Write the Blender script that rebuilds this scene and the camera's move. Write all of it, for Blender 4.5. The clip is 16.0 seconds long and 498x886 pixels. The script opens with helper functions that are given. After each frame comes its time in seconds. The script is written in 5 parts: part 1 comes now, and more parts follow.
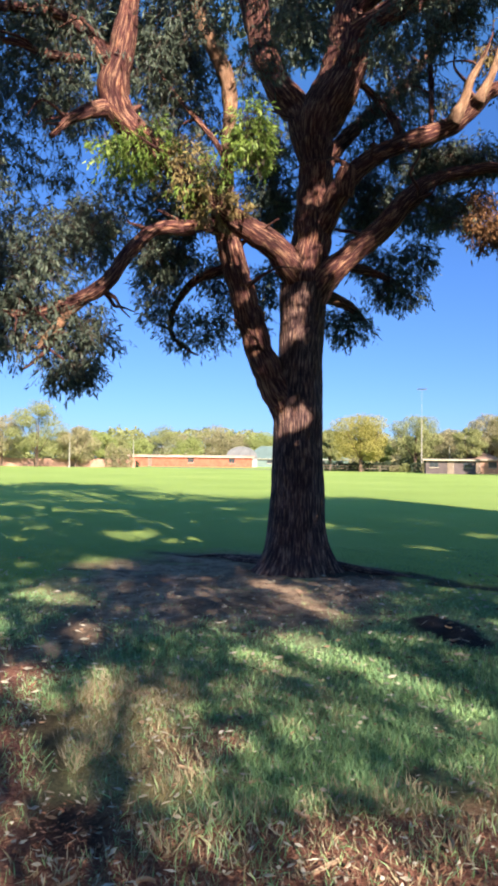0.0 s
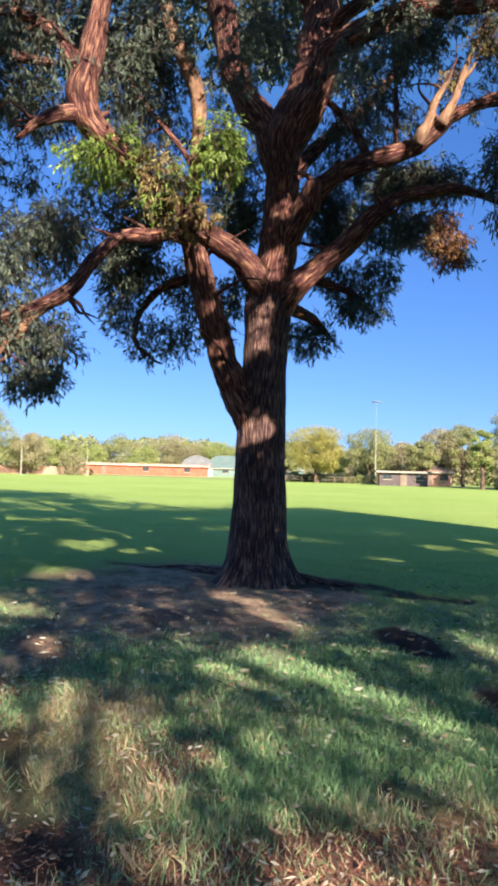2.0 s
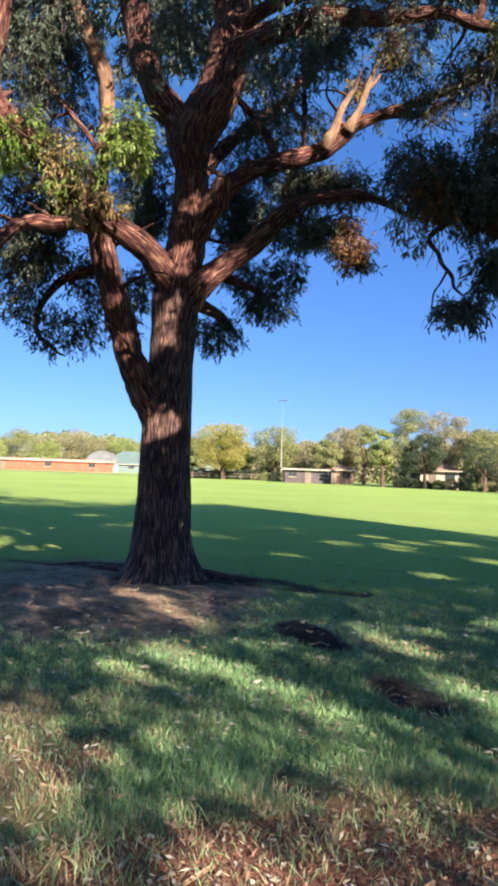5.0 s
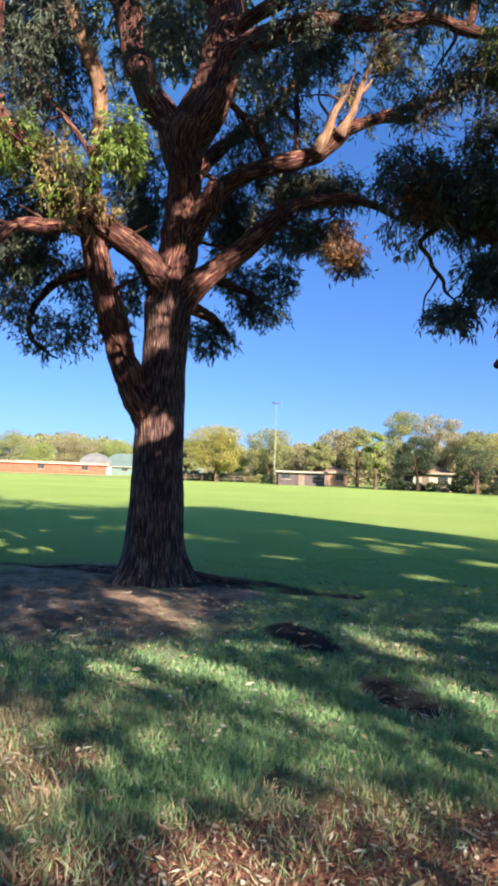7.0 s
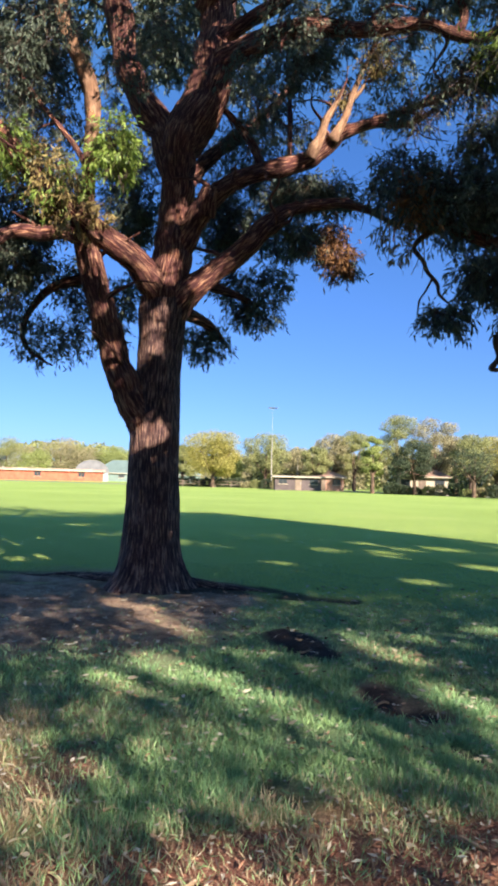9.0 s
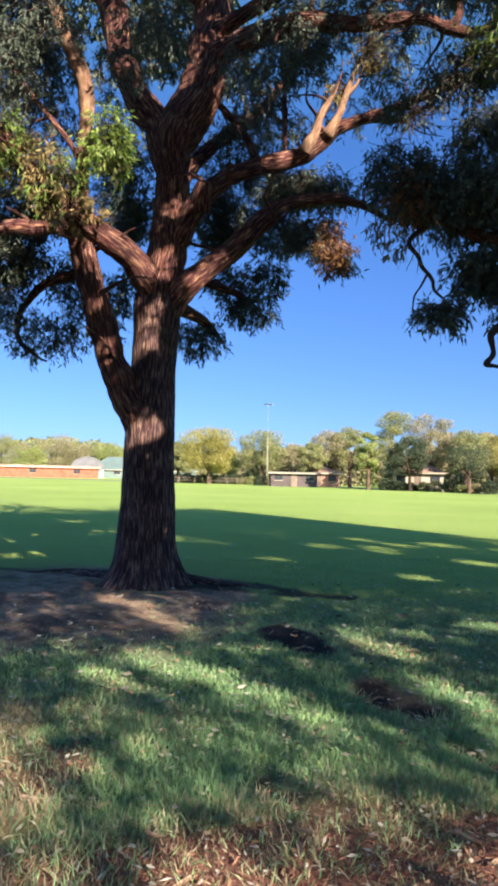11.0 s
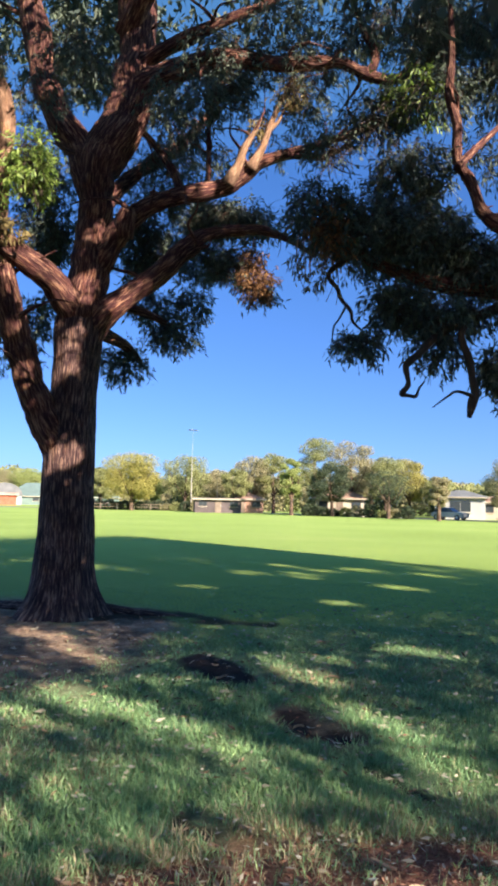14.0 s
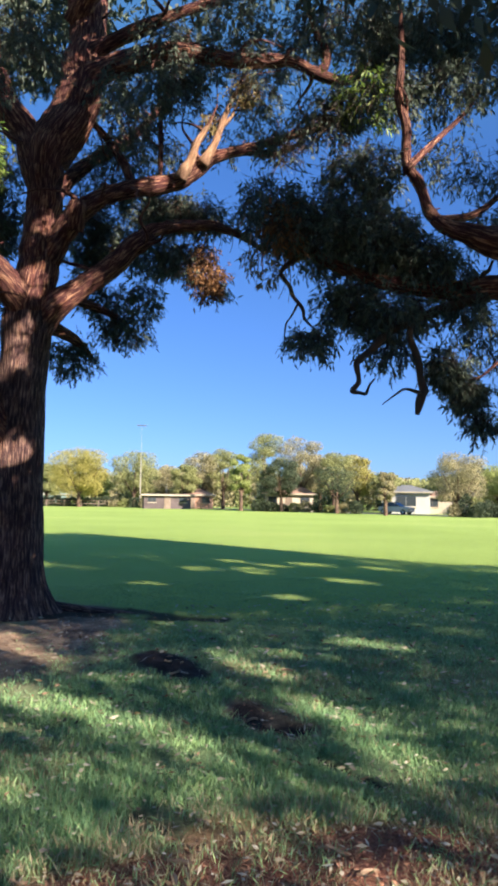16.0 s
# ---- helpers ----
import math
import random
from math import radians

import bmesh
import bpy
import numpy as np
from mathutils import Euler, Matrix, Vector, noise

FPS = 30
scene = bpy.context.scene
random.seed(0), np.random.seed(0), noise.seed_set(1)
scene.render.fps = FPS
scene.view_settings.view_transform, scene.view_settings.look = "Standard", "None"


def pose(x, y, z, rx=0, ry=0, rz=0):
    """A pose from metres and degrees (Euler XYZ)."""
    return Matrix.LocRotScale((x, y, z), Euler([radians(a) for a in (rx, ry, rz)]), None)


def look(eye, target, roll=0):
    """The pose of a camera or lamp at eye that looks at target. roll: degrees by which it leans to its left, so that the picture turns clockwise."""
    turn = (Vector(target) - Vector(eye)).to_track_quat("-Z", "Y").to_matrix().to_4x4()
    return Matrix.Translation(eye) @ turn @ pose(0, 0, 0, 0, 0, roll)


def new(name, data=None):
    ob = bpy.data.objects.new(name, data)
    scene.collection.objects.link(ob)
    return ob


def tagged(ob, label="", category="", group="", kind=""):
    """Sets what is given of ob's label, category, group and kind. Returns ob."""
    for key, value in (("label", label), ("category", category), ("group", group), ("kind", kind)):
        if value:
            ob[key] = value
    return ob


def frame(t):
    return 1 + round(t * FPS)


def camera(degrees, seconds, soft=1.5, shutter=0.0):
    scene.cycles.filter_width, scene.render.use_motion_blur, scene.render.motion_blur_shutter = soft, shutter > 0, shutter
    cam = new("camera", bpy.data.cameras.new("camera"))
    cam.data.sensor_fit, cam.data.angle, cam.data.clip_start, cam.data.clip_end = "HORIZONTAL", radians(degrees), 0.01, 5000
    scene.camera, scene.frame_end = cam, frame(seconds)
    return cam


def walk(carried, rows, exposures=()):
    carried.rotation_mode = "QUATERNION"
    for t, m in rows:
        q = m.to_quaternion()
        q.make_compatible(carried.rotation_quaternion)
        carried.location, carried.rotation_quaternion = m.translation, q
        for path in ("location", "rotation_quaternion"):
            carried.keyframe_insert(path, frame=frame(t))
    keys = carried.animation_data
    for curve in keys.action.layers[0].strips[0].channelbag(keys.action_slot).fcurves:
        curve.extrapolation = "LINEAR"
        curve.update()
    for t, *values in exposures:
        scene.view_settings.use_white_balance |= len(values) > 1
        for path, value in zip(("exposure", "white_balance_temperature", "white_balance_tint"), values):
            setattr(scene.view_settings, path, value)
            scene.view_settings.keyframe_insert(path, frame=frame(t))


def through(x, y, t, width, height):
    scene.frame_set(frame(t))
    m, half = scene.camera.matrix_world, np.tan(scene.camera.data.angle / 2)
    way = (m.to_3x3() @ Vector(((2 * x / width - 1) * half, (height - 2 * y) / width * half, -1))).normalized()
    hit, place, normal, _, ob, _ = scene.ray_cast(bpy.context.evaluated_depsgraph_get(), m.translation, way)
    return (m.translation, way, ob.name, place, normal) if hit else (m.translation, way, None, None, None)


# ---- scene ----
cam = camera(40.5, 16.0, soft=3.5)
PATH = [
    (0, (0.035, 0.129, 1.572), (0.031, 2.128, 1.623), 0.7),
    (0.5, (0.04, 0.142, 1.567), (0.022, 2.141, 1.607), 0.6),
    (1, (-0.002, 0.124, 1.58), (0.038, 2.122, 1.649), 0.8),
    (1.5, (-0.046, 0.129, 1.588), (0.035, 2.126, 1.666), 0.9),
    (2, (-0.071, 0.148, 1.584), (0.056, 2.142, 1.666), 1.5),
    (2.5, (-0.07, 0.141, 1.581), (0.16, 2.125, 1.673), 1.7),
    (3, (-0.065, 0.134, 1.577), (0.22, 2.112, 1.666), 2.0),
    (3.5, (-0.061, 0.116, 1.585), (0.253, 2.089, 1.678), 1.9),
    (4, (-0.051, 0.124, 1.579), (0.291, 2.092, 1.675), 1.9),
    (4.5, (-0.047, 0.138, 1.575), (0.327, 2.101, 1.654), 2.0),
    (6.8, (-0.039, 0.104, 1.585), (0.389, 2.056, 1.673), 1.9),
    (7, (-0.038, 0.109, 1.58), (0.379, 2.063, 1.668), 2.0),
    (7.5, (-0.033, 0.111, 1.58), (0.401, 2.061, 1.673), 1.8),
    (8, (-0.028, 0.121, 1.579), (0.399, 2.073, 1.672), 1.6),
    (8.5, (-0.023, 0.13, 1.579), (0.402, 2.083, 1.667), 1.5),
    (9, (-0.019, 0.131, 1.582), (0.407, 2.083, 1.686), 1.5),
    (11.5, (-0.004, 0.141, 1.577), (0.446, 2.088, 1.669), 1.2),
    (12, (0.004, 0.134, 1.578), (0.479, 2.074, 1.676), 1.0),
    (12.5, (0.008, 0.131, 1.581), (0.52, 2.061, 1.709), 1.3),
    (13, (0.013, 0.137, 1.581), (0.584, 2.05, 1.714), 1.9),
    (13.5, (0.017, 0.137, 1.585), (0.621, 2.038, 1.738), 1.6),
    (14, (0.017, 0.14, 1.588), (0.667, 2.023, 1.763), 1.2),
    (14.5, (0.008, 0.132, 1.59), (0.725, 1.99, 1.775), 1.4),
    (15, (-0.009, 0.133, 1.591), (0.727, 1.984, 1.771), 1.4),
    (15.5, (-0.025, 0.128, 1.594), (0.731, 1.971, 1.777), 1.2),
    (16, (-0.027, 0.128, 1.589), (0.763, 1.958, 1.754), 0.9),
]
walk(cam, [(t, look(eye, target, roll)) for t, eye, target, roll in PATH])
# ---------------------------------------------------------------- light
SUN_AZ, SUN_EL = radians(160.0), radians(27.0)
TO_SUN = np.array([math.sin(SUN_AZ) * math.cos(SUN_EL), math.cos(SUN_AZ) * math.cos(SUN_EL), math.sin(SUN_EL)])
world = bpy.data.worlds.new("sky")
world.use_nodes = True
scene.world = world
sky = world.node_tree.nodes.new("ShaderNodeTexSky")
sky.sky_type, sky.sun_disc = "NISHITA", False
sky.sun_elevation, sky.sun_rotation = SUN_EL, SUN_AZ
sky.air_density, sky.dust_density, sky.ozone_density, sky.altitude = 0.8, 1.0, 3.0, 800
back = world.node_tree.nodes["Background"]
back.inputs["Strength"].default_value = 0.08
tint = world.node_tree.nodes.new("ShaderNodeMix")
tint.data_type, tint.blend_type = "RGBA", "MULTIPLY"
tint.inputs["Factor"].default_value = 1.0
place = world.node_tree.nodes.new("ShaderNodeTexCoord")
axes = world.node_tree.nodes.new("ShaderNodeSeparateXYZ")
rise = world.node_tree.nodes.new("ShaderNodeValToRGB")
rise.color_ramp.elements[0].position, rise.color_ramp.elements[0].color = 0.0, (0.41, 0.555, 0.86, 1)
rise.color_ramp.elements[1].position, rise.color_ramp.elements[1].color = 0.45, (0.37, 0.66, 1.08, 1)
high = rise.color_ramp.elements.new(1.0)
high.color = (1.0, 1.72, 1.5, 1)
world.node_tree.links.new(place.outputs["Generated"], axes.inputs["Vector"])
world.node_tree.links.new(axes.outputs["Z"], rise.inputs["Fac"])
world.node_tree.links.new(rise.outputs["Color"], tint.inputs["B"])
even = world.node_tree.nodes.new("ShaderNodeGamma")
even.inputs["Gamma"].default_value = 0.85
world.node_tree.links.new(sky.outputs["Color"], even.inputs["Color"])
world.node_tree.links.new(even.outputs["Color"], tint.inputs["A"])
world.node_tree.links.new(tint.outputs["Result"], back.inputs["Color"])
sun = new("sun", bpy.data.lights.new("sun", "SUN"))
sun.data.energy, sun.data.angle, sun.data.color = 5.0, radians(0.5), (1.0, 0.865, 0.70)
sun.matrix_world = look((0, 0, 30), tuple(Vector((0, 0, 30)) - Vector(TO_SUN)))
scene.view_settings.exposure = 1.75

rng = np.random.default_rng(7)


# ---------------------------------------------------------------- helpers for shapes
def value_noise(x, y, seed=0):
    """Smooth noise in 0..1 on a unit grid."""
    x, y = np.asarray(x, float), np.asarray(y, float)
    ix, iy = np.floor(x).astype(np.int64), np.floor(y).astype(np.int64)
    fx, fy = x - ix, y - iy
    fx, fy = fx * fx * (3 - 2 * fx), fy * fy * (3 - 2 * fy)

    def h(a, b):
        v = (a * 374761393 + b * 668265263 + seed * 974711) & 0x7FFFFFFF
        v = ((v ^ (v >> 13)) * 1274126177) & 0x7FFFFFFF
        return ((v ^ (v >> 16)) & 0xFFFF) / 65535.0

    top = h(ix, iy) * (1 - fx) + h(ix + 1, iy) * fx
    low = h(ix, iy + 1) * (1 - fx) + h(ix + 1, iy + 1) * fx
    return top * (1 - fy) + low * fy


def fbm(x, y, seed=0, octaves=3):
    out, amp, total = 0.0, 1.0, 0.0
    for k in range(octaves):
        out = out + amp * value_noise(x * 2 ** k, y * 2 ** k, seed + k)
        total += amp
        amp *= 0.5
    return out / total


def link_mesh(name, verts, faces, materials, smooth=False, parent=None, slots=None):
    me = bpy.data.meshes.new(name)
    me.from_pydata(verts, [], faces)
    for m in materials:
        me.materials.append(m)
    if slots is not None:
        me.polygons.foreach_set("material_index", np.asarray(slots, np.int32))
    if smooth:
        me.polygons.foreach_set("use_smooth", np.ones(len(me.polygons), bool))
    ob = new(name, me)
    if parent is not None:
        ob.parent = parent
    return ob


def quads_mesh(name, verts, materials, parent=None, slots=None):
    """A mesh of loose quads, four vertices each, from an array of shape (n, 4, 3)."""
    n = len(verts)
    me = bpy.data.meshes.new(name)
    me.vertices.add(4 * n)
    me.vertices.foreach_set("co", np.ascontiguousarray(verts, np.float32).ravel())
    me.loops.add(4 * n)
    me.loops.foreach_set("vertex_index", np.arange(4 * n, dtype=np.int32))
    me.polygons.add(n)
    me.polygons.foreach_set("loop_start", np.arange(0, 4 * n, 4, dtype=np.int32))
    for m in materials:
        me.materials.append(m)
    if slots is not None:
        me.polygons.foreach_set("material_index", np.asarray(slots, np.int32))
    me.update(calc_edges=True)
    ob = new(name, me)
    if parent is not None:
        ob.parent = parent
    return ob


def part(name, bm, material, parent, label=""):
    me = bpy.data.meshes.new(name)
    bm.to_mesh(me)
    bm.free()
    me.materials.append(material)
    ob = new(name, me)
    ob.parent = parent
    return tagged(ob, label) if label else ob


def box(bm, x0, y0, z0, x1, y1, z1, bevel=0.0):
    made = bmesh.ops.create_cube(bm, size=1.0, matrix=Matrix.Translation(((x0 + x1) / 2, (y0 + y1) / 2, (z0 + z1) / 2)) @ Matrix.Diagonal((x1 - x0, y1 - y0, z1 - z0, 1)))
    if bevel:
        edges = list({e for v in made["verts"] for e in v.link_edges})
        bmesh.ops.bevel(bm, geom=edges, offset=bevel, segments=1, affect="EDGES")
    return bm


def block(name, x0, y0, z0, x1, y1, z1, material, parent, label="", bevel=0.0):
    return part(name, box(bmesh.new(), x0, y0, z0, x1, y1, z1, bevel), material, parent, label)


def empty(name, x, y, z=0.0, turn=0.0):
    ob = new(name)
    ob.matrix_world = pose(x, y, z, 0, 0, turn)
    return ob


# ---------------------------------------------------------------- materials
def material(name):
    m = bpy.data.materials.new(name)
    m.use_nodes = True
    return m, m.node_tree.nodes, m.node_tree.links, m.node_tree.nodes["Principled BSDF"]


def ramp(nodes, stops):
    r = nodes.new("ShaderNodeValToRGB")
    while len(r.color_ramp.elements) < len(stops):
        r.color_ramp.elements.new(0.5)
    for e, (p, c) in zip(r.color_ramp.elements, stops):
        e.position, e.color = p, (*c, 1)
    return r


def noise_node(nodes, links, scale, detail=4.0, vector=None, rough=0.6):
    n = nodes.new("ShaderNodeTexNoise")
    n.inputs["Scale"].default_value, n.inputs["Detail"].default_value, n.inputs["Roughness"].default_value = scale, detail, rough
    if vector is not None:
        links.new(vector, n.inputs["Vector"])
    return n


def mix_colour(nodes, links, fac, a, b, blend="MIX"):
    m = nodes.new("ShaderNodeMix")
    m.data_type, m.blend_type = "RGBA", blend
    for value, socket in ((fac, m.inputs["Factor"]), (a, m.inputs["A"]), (b, m.inputs["B"])):
        if isinstance(value, float):
            socket.default_value = value
        elif isinstance(value, tuple):
            socket.default_value = (*value, 1)
        else:
            links.new(value, socket)
    return m.outputs["Result"]


def bump(nodes, links, height, shader, strength, distance):
    b = nodes.new("ShaderNodeBump")
    b.inputs["Strength"].default_value, b.inputs["Distance"].default_value = strength, distance
    links.new(height, b.inputs["Height"])
    links.new(b.outputs["Normal"], shader.inputs["Normal"])


def leaf_material(name, dark, light, rough=0.52, through=0.25):
    """Leaves: two greens by leaf, a little light passing through."""
    m, nodes, links, shader = material(name)
    geo = nodes.new("ShaderNodeNewGeometry")
    r = ramp(nodes, [(0.0, dark), (0.6, tuple((a + b) / 2 for a, b in zip(dark, light))), (1.0, light)])
    links.new(geo.outputs["Random Per Island"], r.inputs["Fac"])
    links.new(r.outputs["Color"], shader.inputs["Base Color"])
    shader.inputs["Roughness"].default_value = rough
    shader.inputs["Specular IOR Level"].default_value = 0.3 if rough < 0.53 else 0.15
    glow = nodes.new("ShaderNodeBsdfTranslucent")
    links.new(r.outputs["Color"], glow.inputs["Color"])
    mix = nodes.new("ShaderNodeMixShader")
    mix.inputs["Fac"].default_value = through
    links.new(shader.outputs["BSDF"], mix.inputs[1])
    links.new(glow.outputs["BSDF"], mix.inputs[2])
    links.new(mix.outputs["Shader"], nodes["Material Output"].inputs["Surface"])
    return m


def bark_material(name, dark, mid, light, along=2.2, across=26.0, depth=0.02, peeling=0.35):
    """Fibrous bark: long furrows along the limb from its unwrapped surface, with paler worn ridges."""
    m, nodes, links, shader = material(name)
    uv = nodes.new("ShaderNodeUVMap")
    sc = nodes.new("ShaderNodeMapping")
    sc.inputs["Scale"].default_value = (across, along, 1)
    links.new(uv.outputs["UV"], sc.inputs["Vector"])
    fur = noise_node(nodes, links, 1.0, 8.0, sc.outputs["Vector"], 0.72)
    geo = nodes.new("ShaderNodeTexCoord")
    big = noise_node(nodes, links, 2.3, 3.0, geo.outputs["Object"])
    r = ramp(nodes, [(0.3, dark), (0.5, mid), (0.64, light)])
    links.new(fur.outputs["Fac"], r.inputs["Fac"])
    tone = ramp(nodes, [(0.3, (0.55, 0.5, 0.5)), (0.7, (1.15, 1.05, 1.0))])
    links.new(big.outputs["Fac"], tone.inputs["Fac"])
    sc2 = nodes.new("ShaderNodeMapping")
    sc2.inputs["Scale"].default_value = (across * 0.32, along * 0.8, 1)
    links.new(uv.outputs["UV"], sc2.inputs["Vector"])
    plate = noise_node(nodes, links, 1.0, 3.0, sc2.outputs["Vector"], 0.6)
    peel = ramp(nodes, [(0.38, (peeling, peeling * 0.95, peeling)), (0.5, (1.0, 1.0, 1.0)), (0.68, (1.9 - peeling, 1.75 - peeling, 1.6 - peeling))])
    links.new(plate.outputs["Fac"], peel.inputs["Fac"])
    worn = mix_colour(nodes, links, 1.0, tone.outputs["Color"], peel.outputs["Color"], "MULTIPLY")
    links.new(mix_colour(nodes, links, 1.0, r.outputs["Color"], worn, "MULTIPLY"), shader.inputs["Base Color"])
    deep = nodes.new("ShaderNodeMath")
    links.new(fur.outputs["Fac"], deep.inputs[0])
    links.new(plate.outputs["Fac"], deep.inputs[1])
    shader.inputs["Roughness"].default_value = 0.9
    shader.inputs["Specular IOR Level"].default_value = 0.2
    bump(nodes, links, deep.outputs[0], shader, 1.0, depth * 1.4)
    return m


def plain_material(name, colour, rough=0.7, scale=6.0, vary=0.25, metal=0.0, relief=0.004):
    """A painted, brick or metal surface with soft stains and fine grain."""
    m, nodes, links, shader = material(name)
    co = nodes.new("ShaderNodeTexCoord")
    big = noise_node(nodes, links, scale * 0.15, 3.0, co.outputs["Object"])
    fine = noise_node(nodes, links, scale * 4, 4.0, co.outputs["Object"])
    lo, hi = tuple(c * (1 - vary) for c in colour), tuple(min(1, c * (1 + vary * 0.6)) for c in colour)
    r = ramp(nodes, [(0.3, lo), (0.7, hi)])
    links.new(big.outputs["Fac"], r.inputs["Fac"])
    tone = ramp(nodes, [(0.25, (0.8, 0.8, 0.8)), (0.75, (1.1, 1.1, 1.1))])
    links.new(fine.outputs["Fac"], tone.inputs["Fac"])
    links.new(mix_colour(nodes, links, 1.0, r.outputs["Color"], tone.outputs["Color"], "MULTIPLY"), shader.inputs["Base Color"])
    shader.inputs["Roughness"].default_value, shader.inputs["Metallic"].default_value = rough, metal
    bump(nodes, links, fine.outputs["Fac"], shader, 0.4, relief)
    return m


LEAF = leaf_material("gum_leaf", (0.042, 0.060, 0.056), (0.145, 0.18, 0.128))
# brighter, yellower leaf for a few sprays
LEAF_BRIGHT = leaf_material("bright_leaf", (0.10, 0.18, 0.035), (0.32, 0.42, 0.10), 0.45, 0.35)
LEAF_DRY = leaf_material("dry_leaf", (0.15, 0.115, 0.05), (0.32, 0.25, 0.11), 0.7, 0.2)
LEAF_DEAD = leaf_material("dead_leaf", (0.10, 0.05, 0.03), (0.33, 0.175, 0.08), 0.75, 0.2)
LEAF_KINDS = {"leaf": LEAF, "bright": LEAF_BRIGHT, "dry": LEAF_DRY, "dead": LEAF_DEAD}
BARK_TRUNK = bark_material("trunk_bark", (0.018, 0.011, 0.017), (0.095, 0.057, 0.064), (0.47, 0.33, 0.26), 4.0, 46.0, 0.03, 0.75)
BARK_LIMB = bark_material("limb_bark", (0.028, 0.011, 0.016), (0.105, 0.044, 0.047), (0.50, 0.315, 0.215), 4.2, 42.0, 0.024, 0.7)
BARK_PALE = bark_material("pale_branch_bark", (0.09, 0.05, 0.035), (0.27, 0.17, 0.115), (0.46, 0.32, 0.22), 5.0, 24.0, 0.02, 0.6)
BARK_BARE = bark_material("stripped_branch_wood", (0.10, 0.06, 0.042), (0.29, 0.19, 0.13), (0.48, 0.35, 0.245), 5.0, 24.0, 0.02, 0.7)
BARK_FAR = bark_material("distant_bark", (0.05, 0.035, 0.028), (0.12, 0.09, 0.07), (0.25, 0.2, 0.16))
RIBBON = plain_material("peeling_bark", (0.26, 0.17, 0.12), 0.85, 18, 0.4)
TWIG = plain_material("twig_bark", (0.07, 0.045, 0.035), 0.85, 20)


def ground_material():
    """Mown field, rough grass, bare soil, red mulch and straw, laid out by the ground's own masks."""
    m, nodes, links, shader = material("park_ground")
    co = nodes.new("ShaderNodeTexCoord")
    fine = noise_node(nodes, links, 38.0, 6.0, co.outputs["Object"], 0.75)
    mid = noise_node(nodes, links, 4.5, 7.0, co.outputs["Object"], 0.7)
    wide = noise_node(nodes, links, 0.11, 4.0, co.outputs["Object"], 0.55)
    grain = noise_node(nodes, links, 150.0, 3.0, co.outputs["Object"], 0.7)

    def mask(name):
        a = nodes.new("ShaderNodeAttribute")
        a.attribute_name = name
        return a.outputs["Fac"]

    field = ramp(nodes, [(0.3, (0.255, 0.355, 0.09)), (0.55, (0.295, 0.40, 0.11)), (0.75, (0.35, 0.43, 0.135))])
    links.new(wide.outputs["Fac"], field.inputs["Fac"])
    blades = ramp(nodes, [(0.25, (0.62, 0.66, 0.6)), (0.7, (1.18, 1.15, 1.1))])
    links.new(fine.outputs["Fac"], blades.inputs["Fac"])
    colour = mix_colour(nodes, links, 1.0, field.outputs["Color"], blades.outputs["Color"], "MULTIPLY")
    under = ramp(nodes, [(0.28, (0.075, 0.12, 0.065)), (0.55, (0.19, 0.275, 0.135)), (0.8, (0.30, 0.34, 0.19))])
    links.new(fine.outputs["Fac"], under.inputs["Fac"])
    colour = mix_colour(nodes, links, mask("rough_grass"), colour, under.outputs["Color"])
    straw = ramp(nodes, [(0.3, (0.18, 0.13, 0.07)), (0.6, (0.40, 0.31, 0.15)), (0.8, (0.55, 0.45, 0.25))])
    links.new(fine.outputs["Fac"], straw.inputs["Fac"])
    colour = mix_colour(nodes, links, mask("straw"), colour, straw.outputs["Color"])
    soil = ramp(nodes, [(0.28, (0.13, 0.082, 0.065)), (0.5, (0.36, 0.26, 0.20)), (0.72, (0.55, 0.42, 0.33))])
    links.new(mid.outputs["Fac"], soil.inputs["Fac"])
    speck = ramp(nodes, [(0.35, (0.6, 0.58, 0.55)), (0.75, (1.35, 1.3, 1.2))])
    links.new(fine.outputs["Fac"], speck.inputs["Fac"])
    colour = mix_colour(nodes, links, mask("soil"), colour, mix_colour(nodes, links, 1.0, soil.outputs["Color"], speck.outputs["Color"], "MULTIPLY"))
    red = ramp(nodes, [(0.30, (0.06, 0.028, 0.026)), (0.5, (0.24, 0.105, 0.08)), (0.72, (0.42, 0.22, 0.15))])
    links.new(fine.outputs["Fac"], red.inputs["Fac"])
    colour = mix_colour(nodes, links, mask("mulch"), colour, red.outputs["Color"])
    # near-black for wet soil, and for shade painted beside the roots
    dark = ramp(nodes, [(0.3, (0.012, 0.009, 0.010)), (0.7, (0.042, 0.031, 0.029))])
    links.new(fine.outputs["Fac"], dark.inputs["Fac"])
    colour = mix_colour(nodes, links, mask("wet_soil_and_shade"), colour, dark.outputs["Color"])
    links.new(colour, shader.inputs["Base Color"])
    shader.inputs["Roughness"].default_value = 0.95
    shader.inputs["Specular IOR Level"].default_value = 0.15
    add = nodes.new("ShaderNodeMath")
    links.new(fine.outputs["Fac"], add.inputs[0])
    links.new(grain.outputs["Fac"], add.inputs[1])
    bump(nodes, links, add.outputs[0], shader, 0.9, 0.025)
    return m


# ---------------------------------------------------------------- ground
def capsule(x, y, ax, ay, bx, by, r):
    """1 inside a strip of half width r from a to b, fading out at its rim."""
    dx, dy = bx - ax, by - ay
    k = np.clip(((x - ax) * dx + (y - ay) * dy) / max(dx * dx + dy * dy, 1e-9), 0, 1)
    d = np.hypot(x - ax - k * dx, y - ay - k * dy)
    return np.clip(1.5 - d / r, 0, 1)


